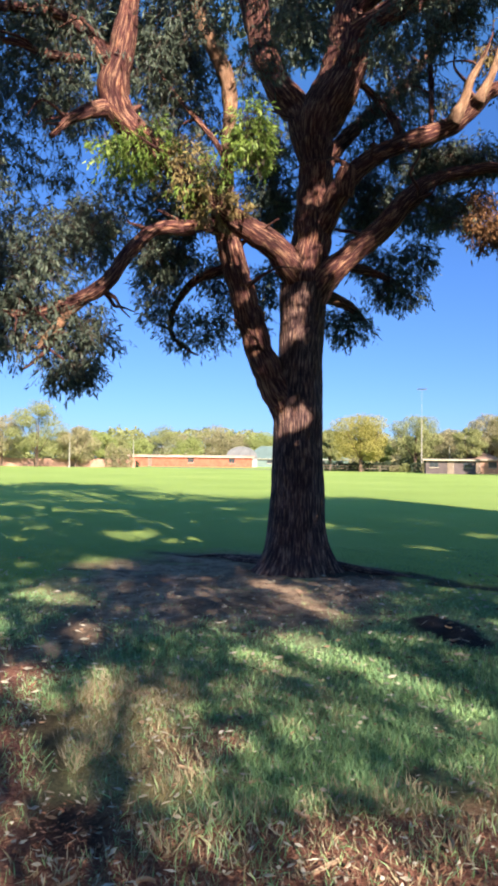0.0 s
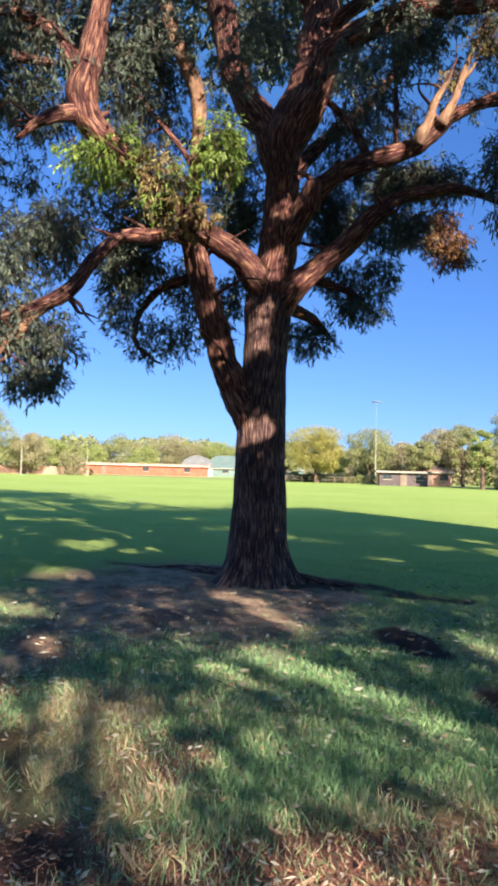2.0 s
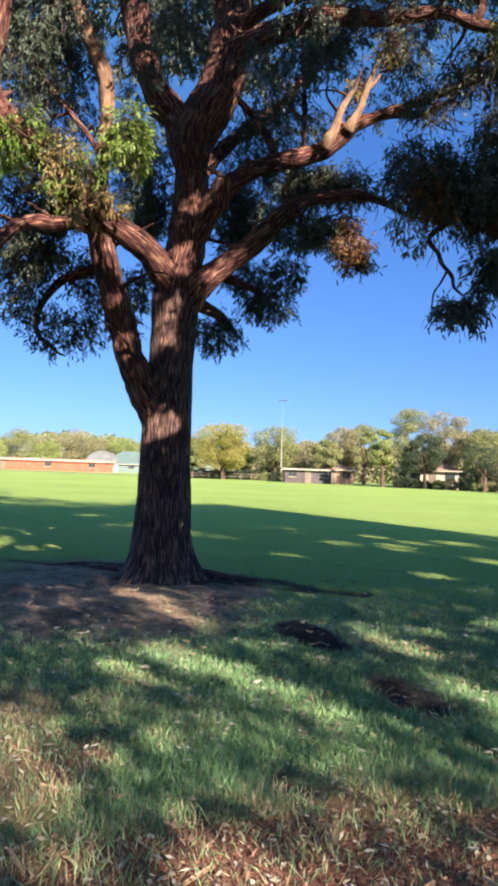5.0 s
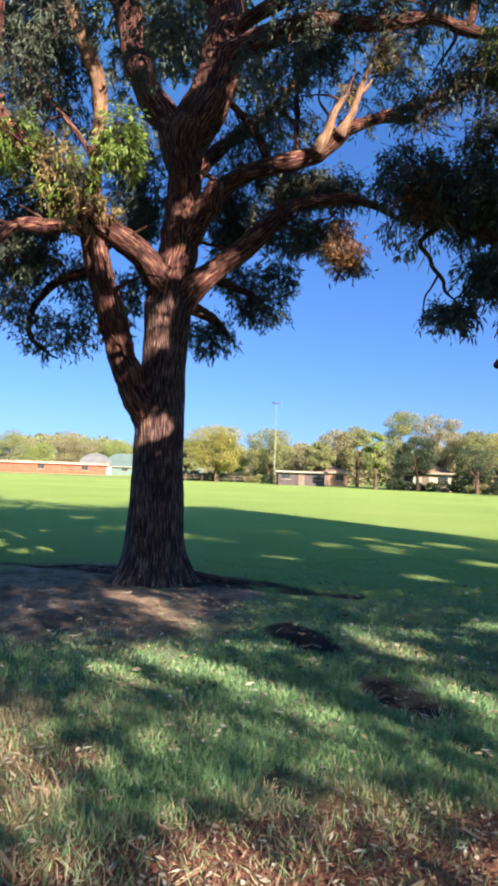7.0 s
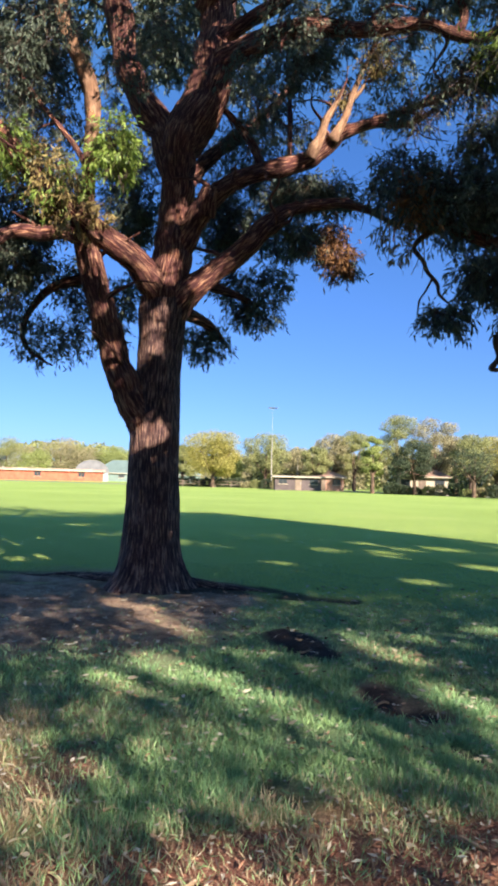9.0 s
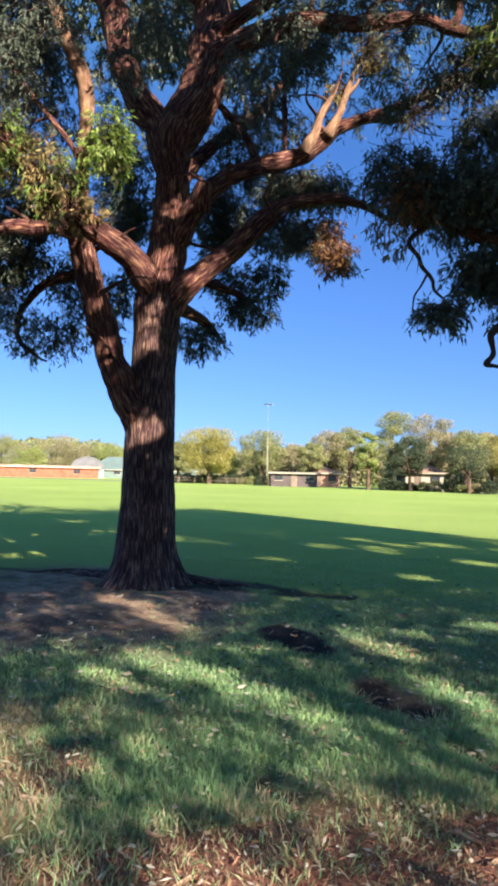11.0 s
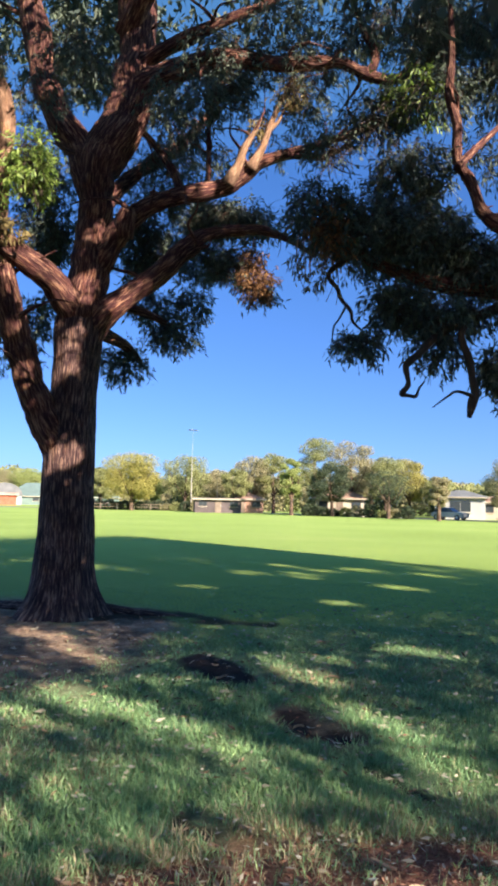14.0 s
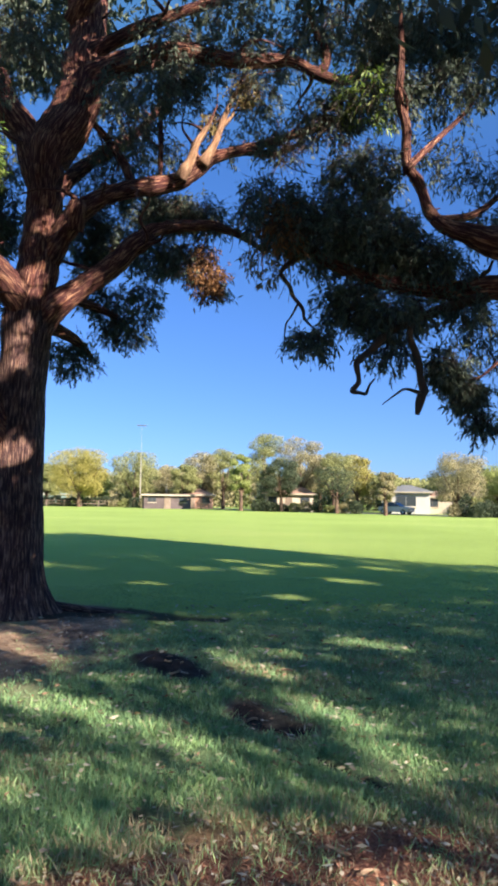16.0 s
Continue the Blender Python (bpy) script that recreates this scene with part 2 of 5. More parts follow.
def oval(x, y, cx, cy, rx, ry):
    return np.clip(2.2 - 1.7 * np.hypot((x - cx) / rx, (y - cy) / ry), 0, 1)


def masks(x, y):
    """What covers the ground at x, y."""
    wx, wy = x + 0.5 * (fbm(x * 1.7, y * 1.7, 3) - 0.5), y + 0.9 * (fbm(x * 1.7, y * 1.7, 9) - 0.5)
    patch = fbm(x * 2.6, y * 2.6, 21)
    soil = np.maximum(oval(wx, wy, -0.3, 8.9, 2.0, 2.7), oval(wx, wy, 1.0, 9.0, 1.0, 1.4))
    soil = np.maximum(soil, 0.85 * capsule(wx, wy, -1.3, 7.4, -1.5, 5.6, 0.42))
    soil = np.maximum(soil, 0.8 * capsule(wx, wy, 2.10, 5.0, 2.2, 4.4, 0.2))
    soil = np.clip(soil * (0.55 + 1.2 * patch), 0, 1)
    wet_and_shade = np.maximum(1.9 * capsule(x, y, 1.80, 6.65, 1.93, 5.95, 0.17), 1.2 * oval(wx, wy, 1.91, 6.4, 0.22, 0.42))
    wet_and_shade = np.maximum(wet_and_shade, 1.7 * np.clip(2.8 * patch - 0.6, 0, 0.9) * capsule(wx, wy, 2.06, 4.95, 2.18, 4.4, 0.15))
    wet_and_shade = np.maximum(wet_and_shade, 0.8 * capsule(wx, wy, 0.98, 3.38, 1.0, 3.24, 0.05))
    wet_and_shade = np.maximum(wet_and_shade, 1.2 * capsule(wx, wy, 2.15, 3.75, 2.3, 3.65, 0.06))
    # dark strip in the trough at the mulch's edge
    wet_and_shade = np.maximum(wet_and_shade, 0.75 * capsule(wx, wy, -1.10, 4.4, -0.68, 2.9, 0.10))
    wet_and_shade = np.minimum(wet_and_shade, 1)
    # dark edges left of the trunk, shade painted into the soil
    wet_and_shade = np.maximum(wet_and_shade, 0.75 * patch * 1.4 * capsule(wx, wy, -1.4, 11.5, 0.2, 10.9, 0.3))
    wet_and_shade = np.maximum(wet_and_shade, 0.6 * patch * 1.4 * capsule(wx, wy, -2.4, 9.8, -1.5, 9.6, 0.12))
    # dark band along the right root, its shade painted into the ground
    wet_and_shade = np.maximum(wet_and_shade, 0.9 * np.maximum(capsule(wx, wy, 1.2, 10.0, 3.3, 8.75, 0.2), capsule(wx, wy, 1.1, 9.7, 1.9, 9.3, 0.25)))
    wet_and_shade = np.maximum(wet_and_shade, 0.5 * soil * np.clip((fbm(x * 2.3, y * 1.6, 45) - 0.47) * 6, 0, 1))
    rim = np.interp(wy, [2.0, 2.9, 5.4, 5.9], [-0.60, -0.74, -1.32, -1.9])
    mulch = np.maximum(np.clip((rim - wx) / 0.22, 0, 1) * np.clip((6.0 - wy) / 0.7, 0, 1) * np.clip((wx + 4.5) / 1.5, 0, 1), np.clip((3.3 - 0.09 * x - wy) / 0.3, 0, 1) * np.clip((wy + 3) / 2, 0, 1))
    mulch = np.maximum(mulch, 0.8 * oval(wx, wy, -0.2, 4.1, 0.22, 0.36))
    mulch = np.clip(mulch * (0.5 + 1.2 * patch), 0, 1)
    straw = np.maximum(oval(wx, wy, -0.74, 4.45, 0.45, 0.85), np.clip((3.55 - wy) / 0.4, 0, 1) * np.clip((wy + 3) / 2, 0, 1) * 0.6)
    straw = np.maximum(straw, 0.7 * oval(wx, wy, -0.45, 3.75, 0.5, 0.5))
    straw = np.maximum(straw, 0.35 * oval(wx, wy, 2.7, 5.9, 0.55, 0.7))
    straw = np.maximum(straw, 0.3 * np.clip((fbm(x * 0.9, y * 0.9, 33) - 0.52) * 6, 0, 1) * np.clip((7 - y) / 2, 0, 1))
    straw = np.maximum(straw, 0.8 * oval(wx, wy, -2.1, 10.1, 0.6, 0.5))
    straw = np.clip(straw * (0.3 + 1.3 * patch), 0, 1)
    rough = np.clip((9.3 - 0.12 * np.abs(x - 1) - wy) / 2.0, 0, 1)
    return soil, wet_and_shade, mulch, straw, rough


def height(x, y):
    """The lie of the ground: level, with a low mound round the tree and small hollows."""
    near = np.exp(-(((x - 1) / 9) ** 2 + ((y - 6) / 8) ** 2))
    z = 0.02 * np.exp(-(((x - 0.7) / 0.9) ** 2 + ((y - 9.9) / 0.9) ** 2))
    z = z + near * 0.05 * (fbm(x * 1.3, y * 1.3, 5) - 0.5) + near * 0.03 * (fbm(x * 6, y * 6, 6) - 0.5)
    z = z + 0.045 * capsule(x, y, 1.84, 6.75, 1.95, 5.9, 0.22) * (0.5 + fbm(x * 9, y * 9, 8)) - 0.025 * capsule(x, y, 2.08, 4.9, 2.2, 4.4, 0.13)
    z = z - 0.035 * capsule(x, y, -1.10, 4.4, -0.68, 2.9, 0.12)
    return z


def stretch(lo, hi, step, reach):
    """Grid lines: even from lo to hi, ever wider from there out to reach."""
    line = list(np.arange(lo, hi, step))
    for sign in (-1, 1):
        at, s = (lo, step) if sign < 0 else (line[-1], step)
        while abs(at) < reach:
            s *= 1.16
            at += sign * s
            line.insert(0, at) if sign < 0 else line.append(at)
    return np.array(line)


gx, gy = stretch(-4.0, 7.0, 0.055, 2500), stretch(2.2, 13.0, 0.055, 2500)
X, Y = np.meshgrid(gx, gy)
Z = height(X, Y)
nx, ny = len(gx), len(gy)
index = np.arange(nx * ny).reshape(ny, nx)
faces = np.stack([index[:-1, :-1], index[:-1, 1:], index[1:, 1:], index[1:, :-1]], -1).reshape(-1, 4)
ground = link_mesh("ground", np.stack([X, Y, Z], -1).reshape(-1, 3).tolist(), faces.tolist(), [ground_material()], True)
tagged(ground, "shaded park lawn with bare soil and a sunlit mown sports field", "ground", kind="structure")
for name, values in zip(("soil", "wet_soil_and_shade", "mulch", "straw", "rough_grass"), masks(X, Y)):
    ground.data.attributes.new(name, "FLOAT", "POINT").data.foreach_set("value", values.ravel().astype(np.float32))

# ---------------------------------------------------------------- gaps cut in the crowns to place sun patches: x, y, z, radius
GAPS = [(0.0, 9.6, 0, 0.25), (0.3, 9.2, 0, 0.2), (-2.1, 10.2, 0, 0.36)]
GAPS += [(-4.5, 14.2, 0, 0.7), (-5.2, 15.8, 0, 0.6), (-6.7, 17.5, 0, 0.6), (-2.2, 14.5, 0, 0.4), (-7.5, 21.5, 0, 0.5), (-3.8, 20.8, 0, 0.35), (-2.3, 18.0, 0, 0.35),
         (3.2, 12.0, 0, 0.33), (4.7, 14.5, 0, 0.3), (6.0, 13.7, 0, 0.2)]
GAPS += [(7.1, 11.8, 0, 0.25), (5.0, 9.9, 0, 0.2), (3.3, 12.6, 0, 0.25)]
GAPS += [(4.3, 6.9, 6.2, 0.4), (3.9, 7.2, 5.7, 0.3), (4.9, 6.7, 5.6, 0.3), (-0.9, 8.3, 7.3, 0.5), (-2.2, 8.3, 6.4, 0.4), (-1.0, 8.7, 4.75, 0.25)]
GAPS += [(0.45, 9.5, 2.22, 0.19), (0.62, 9.5, 2.24, 0.20), (0.78, 9.5, 2.26, 0.14), (0.55, 9.5, 3.40, 0.12), (0.68, 9.5, 3.62, 0.13), (0.58, 9.5, 3.80, 0.10), (0.82, 9.5, 3.40, 0.08), (0.75, 9.5, 3.95, 0.12), (0.05, 9.42, 3.26, 0.17), (-0.09, 9.22, 3.84, 0.10), (0.42, 9.35, 4.38, 0.3), (0.12, 9.25, 4.65, 0.3), (-0.1, 9.2, 4.85, 0.24), (1.30, 9.4, 4.36, 0.16), (1.50, 9.35, 4.56, 0.18), (0.85, 9.6, 4.69, 0.08), (1.02, 9.6, 5.46, 0.2)]
GAPS += [(-1.0, 8.6, 5.7, 0.6), (0.0, 8.7, 5.9, 0.5), (-0.5, 8.8, 5.2, 0.5), (-2.3, 8.4, 7.6, 0.4), (-1.7, 8.4, 5.6, 0.3), (0.9, 9.9, 7.4, 0.25), (2.2, 9.0, 7.6, 0.4), (-1.6, 8.5, 6.7, 0.65), (-0.3, 9.0, 6.2, 0.38), (2.7, 9.2, 6.15, 0.28), (2.3, 9.25, 6.05, 0.16), (3.1, 9.0, 6.45, 0.3), (2.85, 9.0, 6.5, 0.26), (3.02, 8.95, 6.85, 0.22), (3.22, 8.9, 6.85, 0.26), (3.37, 8.85, 7.25, 0.28), (3.55, 8.75, 7.65, 0.25), (3.2, 9.2, 4.9, 0.34), (-2.4, 8.2, 3.1, 0.2)]
GAPS += [(-1.55, 8.35, 6.83, 0.28), (-1.54, 8.35, 6.4, 0.26), (-1.3, 8.35, 7.35, 0.3), (-1.82, 8.4, 6.0, 0.2), (-0.34, 8.9, 6.66, 0.22), (-0.36, 8.9, 6.3, 0.2), (-0.37, 8.9, 5.9, 0.2), (0.78, 9.65, 5.1, 0.06),
         (4.36, 8.1, 7.58, 0.28), (5.48, 6.6, 6.46, 0.22), (2.5, 9.1, 7.8, 0.25)]
GAPS += [(5.2, 14.8, 0, 0.3), (6.2, 14.4, 0, 0.27), (7.0, 15.0, 0, 0.26), (8.0, 15.1, 0, 0.32), (7.2, 11.7, 0, 0.26), (6.6, 16.3, 0, 0.3), (9.2, 13.6, 0, 0.28), (5.1, 10.1, 0, 0.22), (-3.0, 17.7, 0, 0.6), (-2.4, 14.0, 0, 0.5), (-1.5, 13.3, 0, 0.3), (-0.6, 21.4, 0, 0.4)]
SHADE_EDGE = ((-40, 62), (-17, 46.6), (-8.2, 40.9), (-1.2, 35), (4.2, 31.7), (6.8, 26), (9.0, 20.1), (10.6, 16.1), (12, 13.7), (16, 8.5), (30, -10))


def thinned(p, visible, margin, open_gaps=True, far_off=False):
    """Which leaves grow: none where a gap is cut to pass the sun, and crowns are trimmed to the shadow's end on the
    field.
    """
    keep = np.ones(len(p), bool)
    for x, y, z, r in GAPS if open_gaps else ():
        r = r + 0.36 if z > 1.5 and far_off else r
        if visible and z == 0:
            continue
        d = p - np.array([x, y, z])
        s = d @ TO_SUN
        off = np.linalg.norm(d - s[:, None] * TO_SUN, axis=1)
        ragged = 0.7 + 0.6 * fbm(d[:, 0] * 2.1 / r, d[:, 2] * 2.1 / r, 17)
        keep &= ~((off < (r - (0.1 if z == 0 else 0)) * ragged + margin) & (s > 0.55) & (rng.uniform(0, 1, len(p)) < 0.93))
    foot = p[:, :2] - TO_SUN[:2] * (p[:, 2] / TO_SUN[2])[:, None]
    edge = np.interp(foot[:, 0], [a for a, b in SHADE_EDGE], [b for a, b in SHADE_EDGE])
    if far_off:
        keep &= (foot[:, 1] > 9.2) | (foot[:, 0] < -7) | (foot[:, 0] > 9)
    keep &= (foot[:, 1] < edge + rng.normal(0, 0.35, len(p))) | visible
    return keep


# ---------------------------------------------------------------- trees
def curve_points(points, steps):
    """A smooth line through control points of x, y, z, radius."""
    p = np.array(points, float)
    p = np.vstack([2 * p[0] - p[1], p, 2 * p[-1] - p[-2]])
    out = []
    for i in range(1, len(p) - 2):
        t = np.linspace(0, 1, steps, endpoint=False)[:, None]
        a, b, c, d = p[i - 1], p[i], p[i + 1], p[i + 2]
        out.append(0.5 * (2 * b + (c - a) * t + (2 * a - 5 * b + 4 * c - d) * t ** 2 + (3 * b - a - 3 * c + d) * t ** 3))
    out.append(p[-2][None])
    return np.vstack(out)


def tube(tree, name, points, bark=None, sides=None, lumps=0.13, flare=False, gnarl=0.0):
    """A limb: a tapered, lumpy tube, unwrapped in metres round and along it."""
    biggest = max(q[3] for q in points)
    sides = sides or (28 if biggest > 0.1 else 12 if biggest > 0.04 else 7)
    line = curve_points(points, 9 if biggest > 0.1 else 6)
    c, r = line[:, :3], np.maximum(line[:, 3], 0.003)
    if gnarl:
        k = np.arange(len(c)) / 9.0
        wander = np.stack([fbm(k + 50 * j, k * 0 + biggest * 97, 23 + j, 2) - 0.5 for j in range(3)], -1)
        fade = np.minimum(1, np.arange(len(c)) / 6.0)[:, None]
        c = c + wander * (gnarl * (r[:, None] * 0.35 + 0.035)) * fade
        r = r * (1 + 0.32 * (fbm(k * 2.2, k * 0 + points[0][0] * 13, 29, 2) - 0.5) * fade[:, 0])
    tangent = np.gradient(c, axis=0)
    tangent /= np.linalg.norm(tangent, axis=1)[:, None]
    side = np.cross(tangent[0], [0.0, 0.0, 1.0])
    if np.linalg.norm(side) < 0.2:
        side = np.array([1.0, 0.0, 0.0])
    length = np.concatenate([[0], np.cumsum(np.linalg.norm(np.diff(c, axis=0), axis=1))])
    seed = int(abs(points[0][0] * 131 + points[0][2] * 71)) % 97
    angle = np.linspace(0, 2 * math.pi, sides, endpoint=False)
    verts = []
    for k in range(len(c)):
        side = side - tangent[k] * (side @ tangent[k])
        side /= np.linalg.norm(side)
        up = np.cross(tangent[k], side)
        ca, sa = np.cos(angle), np.sin(angle)
        bulge = 1 + 2 * lumps * (fbm(ca * 1.6 + 9, sa * 1.6 + length[k] * 2.2, seed) - 0.5) + 0.5 * lumps * (fbm(ca * 5 + 20, sa * 5 + length[k] * 3, seed + 5) - 0.5)
        if flare:
            h = c[k, 2]
            furrow = fbm(angle * 7.0, np.full(sides, h * 0.9), 41, 2)
            bulge = bulge + 0.10 * (np.abs(furrow - 0.5) * 2 - 0.3) + np.exp(-max(h, 0) / 0.27) * (0.48 + 0.16 * np.cos(5 * angle + 0.6) + 0.08 * np.cos(3 * angle)) + 0.12 * math.exp(-max(h, 0) / 0.7)
        verts.append(c[k] + (r[k] * bulge)[:, None] * (ca[:, None] * side + sa[:, None] * up))
    n = len(c)
    verts = np.vstack(verts + [c[:1], c[-1:]])
    faces, uvs = [], []
    around = 2 * math.pi * float(np.mean(r))
    for k in range(n - 1):
        for s in range(sides):
            t = (s + 1) % sides
            faces.append((k * sides + s, k * sides + t, (k + 1) * sides + t, (k + 1) * sides + s))
            u0, u1 = s / sides * around, (s + 1) / sides * around
            uvs += [(u0, length[k]), (u1, length[k]), (u1, length[k + 1]), (u0, length[k + 1])]
    for s in range(sides):
        t = (s + 1) % sides
        faces += [(n * sides, t, s), (n * sides + 1, (n - 1) * sides + s, (n - 1) * sides + t)]
        uvs += [(0, 0), (0.02, 0), (0, 0.02)] * 2
    ob = link_mesh(name, verts.tolist(), faces, [bark or BARK_LIMB], True, tree)
    layer = ob.data.uv_layers.new(name="UVMap")
    layer.data.foreach_set("uv", np.array(uvs, np.float32).ravel())
    return ob


def bough(tree, name, points, shoots=None, bark=None):
    """A gnarled limb with a few crooked side shoots that carry its leaves."""
    tube(tree, name, points, bark, gnarl=1.0)
    shoots = shoots if shoots is not None else 9 if name == "limb" else 3
    line = curve_points(points, 6)
    for k in range(shoots):
        i = int(len(line) * rng.uniform(0.25, 0.97))
        i = min(max(i, 1), len(line) - 2)
        at, r = line[i, :3], line[i, 3]
        if r < 0.012:
            continue
        ahead = line[i + 1, :3] - line[i - 1, :3]
        ahead /= np.linalg.norm(ahead)
        way = ahead * 0.6 + rng.normal(size=3) * 0.7 + np.array([0, 0, 0.25])
        way /= np.linalg.norm(way)
        reach, thick = rng.uniform(0.35, 1.1) * (0.6 + 4 * min(r, 0.1)), min(0.35 * r, 0.035) + 0.006
        pts, p = [], at.copy()
        for j in range(5):
            pts.append((*p, thick * (1 - 0.2 * j)))
            p = p + way * reach / 4 + rng.normal(size=3) * 0.06 * reach
            way = way + rng.normal(size=3) * 0.25 + np.array([0, 0, -0.05])
            way /= np.linalg.norm(way)
        tube(tree, "shoot", pts)


def leaves(p, direction, length, width, facing=None):
    """Slender leaves as folded lozenges: base, two sides, tip."""
    n = len(p)
    direction = direction / np.linalg.norm(direction, axis=1)[:, None]
    other = rng.normal(size=(n, 3)) if facing is None else facing
    side = np.cross(direction, other)
    side /= np.linalg.norm(side, axis=1)[:, None]
    fold = np.cross(direction, side)
    length, width = length[:, None], width[:, None]
    middle = p + direction * length * 0.42
    return np.stack([p, middle + side * width * 0.5 + fold * width * 0.15, p + direction * length, middle - side * width * 0.5 + fold * width * 0.15], 1)


def spray(tree, x, y, z, rx, rz, count, kind="leaf", size=1.0, visible=True, ry=None, name="foliage", open_gaps=True):
    """A spray of drooping leaves: fine twigs through a rough ball, with a bunch of leaves hanging from each."""
    count = int(count * 3.9) if visible else count
    twigs = max(6, count // 9)
    v = rng.normal(size=(twigs, 3))
    v /= np.linalg.norm(v, axis=1)[:, None]
    start = v * (rng.uniform(0.05, 1, twigs) ** 0.5)[:, None]
    lump = 0.75 + 0.55 * fbm(start[:, 0] * 2.5 + x * 3, start[:, 2] * 2.5 + z * 3, 11)
    start = start * lump[:, None] * np.array([rx, ry or rx * 0.8, rz]) + np.array([x, y, z])
    hang = v * 0.6 + rng.normal(size=(twigs, 3)) * 0.5 + np.array([0, 0, -0.45])
    hang /= np.linalg.norm(hang, axis=1)[:, None]
    reach = rng.uniform(0.10, 0.26, twigs) * size
    which = rng.integers(0, twigs, count)
    along = rng.uniform(0.0, 1.0, count)
    p = start[which] + hang[which] * (reach[which] * along)[:, None] + rng.normal(size=(count, 3)) * 0.02 * size
    d = hang[which] * 0.5 + rng.normal(size=(count, 3)) * 0.55 + np.array([0, 0, -0.75])
    long_ = rng.uniform(0.06, 0.125, count) * size
    d /= np.linalg.norm(d, axis=1)[:, None]
    keep = thinned(p + d * long_[:, None] * 0.5, visible, long_ * 0.35, open_gaps, size > 1.5)
    p, d, long_ = p[keep], d[keep], long_[keep]
    n = len(p)
    if n < 5:
        return None
    quads = leaves(p, d, long_, rng.uniform(0.016, 0.028, n) * size * (1.0 if visible else 1.7))
    slots = np.zeros(n, np.int32)
    if visible:
        end = start + hang * reach[:, None]
        root = start - hang * rng.uniform(0.05, 0.2, twigs)[:, None]
        s = np.cross(hang, rng.normal(size=(twigs, 3)))
        s /= np.linalg.norm(s, axis=1)[:, None]
        t = np.cross(hang, s)
        w = 0.004
        quads = np.concatenate([quads, np.stack([root + s * w, root - s * w, end - s * w * 0.4, end + s * w * 0.4], 1), np.stack([root + t * w, root - t * w, end - t * w * 0.4, end + t * w * 0.4], 1)])
        slots = np.concatenate([slots, np.ones(2 * twigs, np.int32)])
    return tagged(quads_mesh(name, quads, [LEAF_KINDS[kind], TWIG], tree, slots), kind="stuff")


gum = empty("gum_tree", 0, 0)
tagged(gum, "large gum tree with dark furrowed trunk and spreading limbs", "tree")
TRUNK = [(0.71, 9.90, -0.11, 0.414), (0.72, 9.90, 0.26, 0.397), (0.72, 9.90, 0.66, 0.381), (0.73, 9.90, 1.23, 0.364), (0.72, 9.90, 1.88, 0.356), (0.72, 9.90, 2.54, 0.339), (0.74, 9.90, 3.12, 0.315), (0.76, 9.90, 3.54, 0.323), (0.77, 9.90, 3.96, 0.340), (0.80, 9.92, 4.25, 0.290), (0.83, 9.95, 4.55, 0.180), (0.85, 9.95, 4.80, 0.08)]
tube(gum, "trunk", TRUNK, BARK_TRUNK, 72, 0.05, True)
tube(gum, "root", [(0.95, 9.75, 0.10, 0.13), (1.35, 9.9, 0.03, 0.10), (1.65, 9.72, 0.0, 0.09), (1.95, 9.5, -0.02, 0.09), (2.25, 9.42, -0.05, 0.07), (2.5, 9.2, -0.09, 0.04)], BARK_TRUNK)
tube(gum, "root", [(0.5, 10.0, 0.08, 0.13), (0.05, 10.5, 0.02, 0.10), (-0.5, 11.2, -0.04, 0.08), (-0.9, 11.1, -0.05, 0.07), (-1.4, 11.5, -0.06, 0.05)], BARK_TRUNK)
# limbs of the gum tree, from the fork upwards: x, y, z, radius
bough(gum, "leader", [(0.75, 9.90, 3.46, 0.215), (0.78, 9.90, 3.87, 0.281), (0.81, 9.90, 4.30, 0.315), (0.85, 9.90, 4.80, 0.290), (0.92, 9.95, 5.25, 0.250), (0.95, 10.00, 5.79, 0.242), (0.95, 10.00, 6.22, 0.270), (1.07, 10.00, 6.71, 0.315), (1.32, 10.00, 7.26, 0.310), (1.47, 10.10, 8.00, 0.310), (1.50, 10.20, 8.79, 0.300), (1.42, 10.30, 10.15, 0.267), (1.42, 10.30, 12.11, 0.207), (1.23, 10.30, 14.64, 0.129), (1.22, 10.30, 16.58, 0.052)])
bough(gum, "limb", [(0.96, 10.00, 5.70, 0.134), (0.88, 10.05, 6.24, 0.227), (0.68, 10.20, 6.83, 0.230), (0.37, 10.30, 7.32, 0.207), (0.15, 10.40, 7.93, 0.200), (0.00, 10.50, 8.70, 0.193), (-0.20, 10.60, 9.57, 0.177), (-0.51, 10.70, 11.10, 0.134), (-0.81, 10.80, 12.85, 0.063)])
bough(gum, "limb", [(0.74, 9.95, 1.72, 0.133), (0.61, 9.90, 2.13, 0.199), (0.48, 9.85, 2.44, 0.231), (0.33, 9.75, 2.75, 0.220), (0.16, 9.65, 3.13, 0.202), (0.01, 9.55, 3.54, 0.192), (-0.09, 9.40, 3.86, 0.181), (-0.18, 9.35, 4.23, 0.172), (-0.28, 9.30, 4.59, 0.171), (-0.35, 9.20, 4.90, 0.150), (-0.34, 9.12, 5.25, 0.085)])
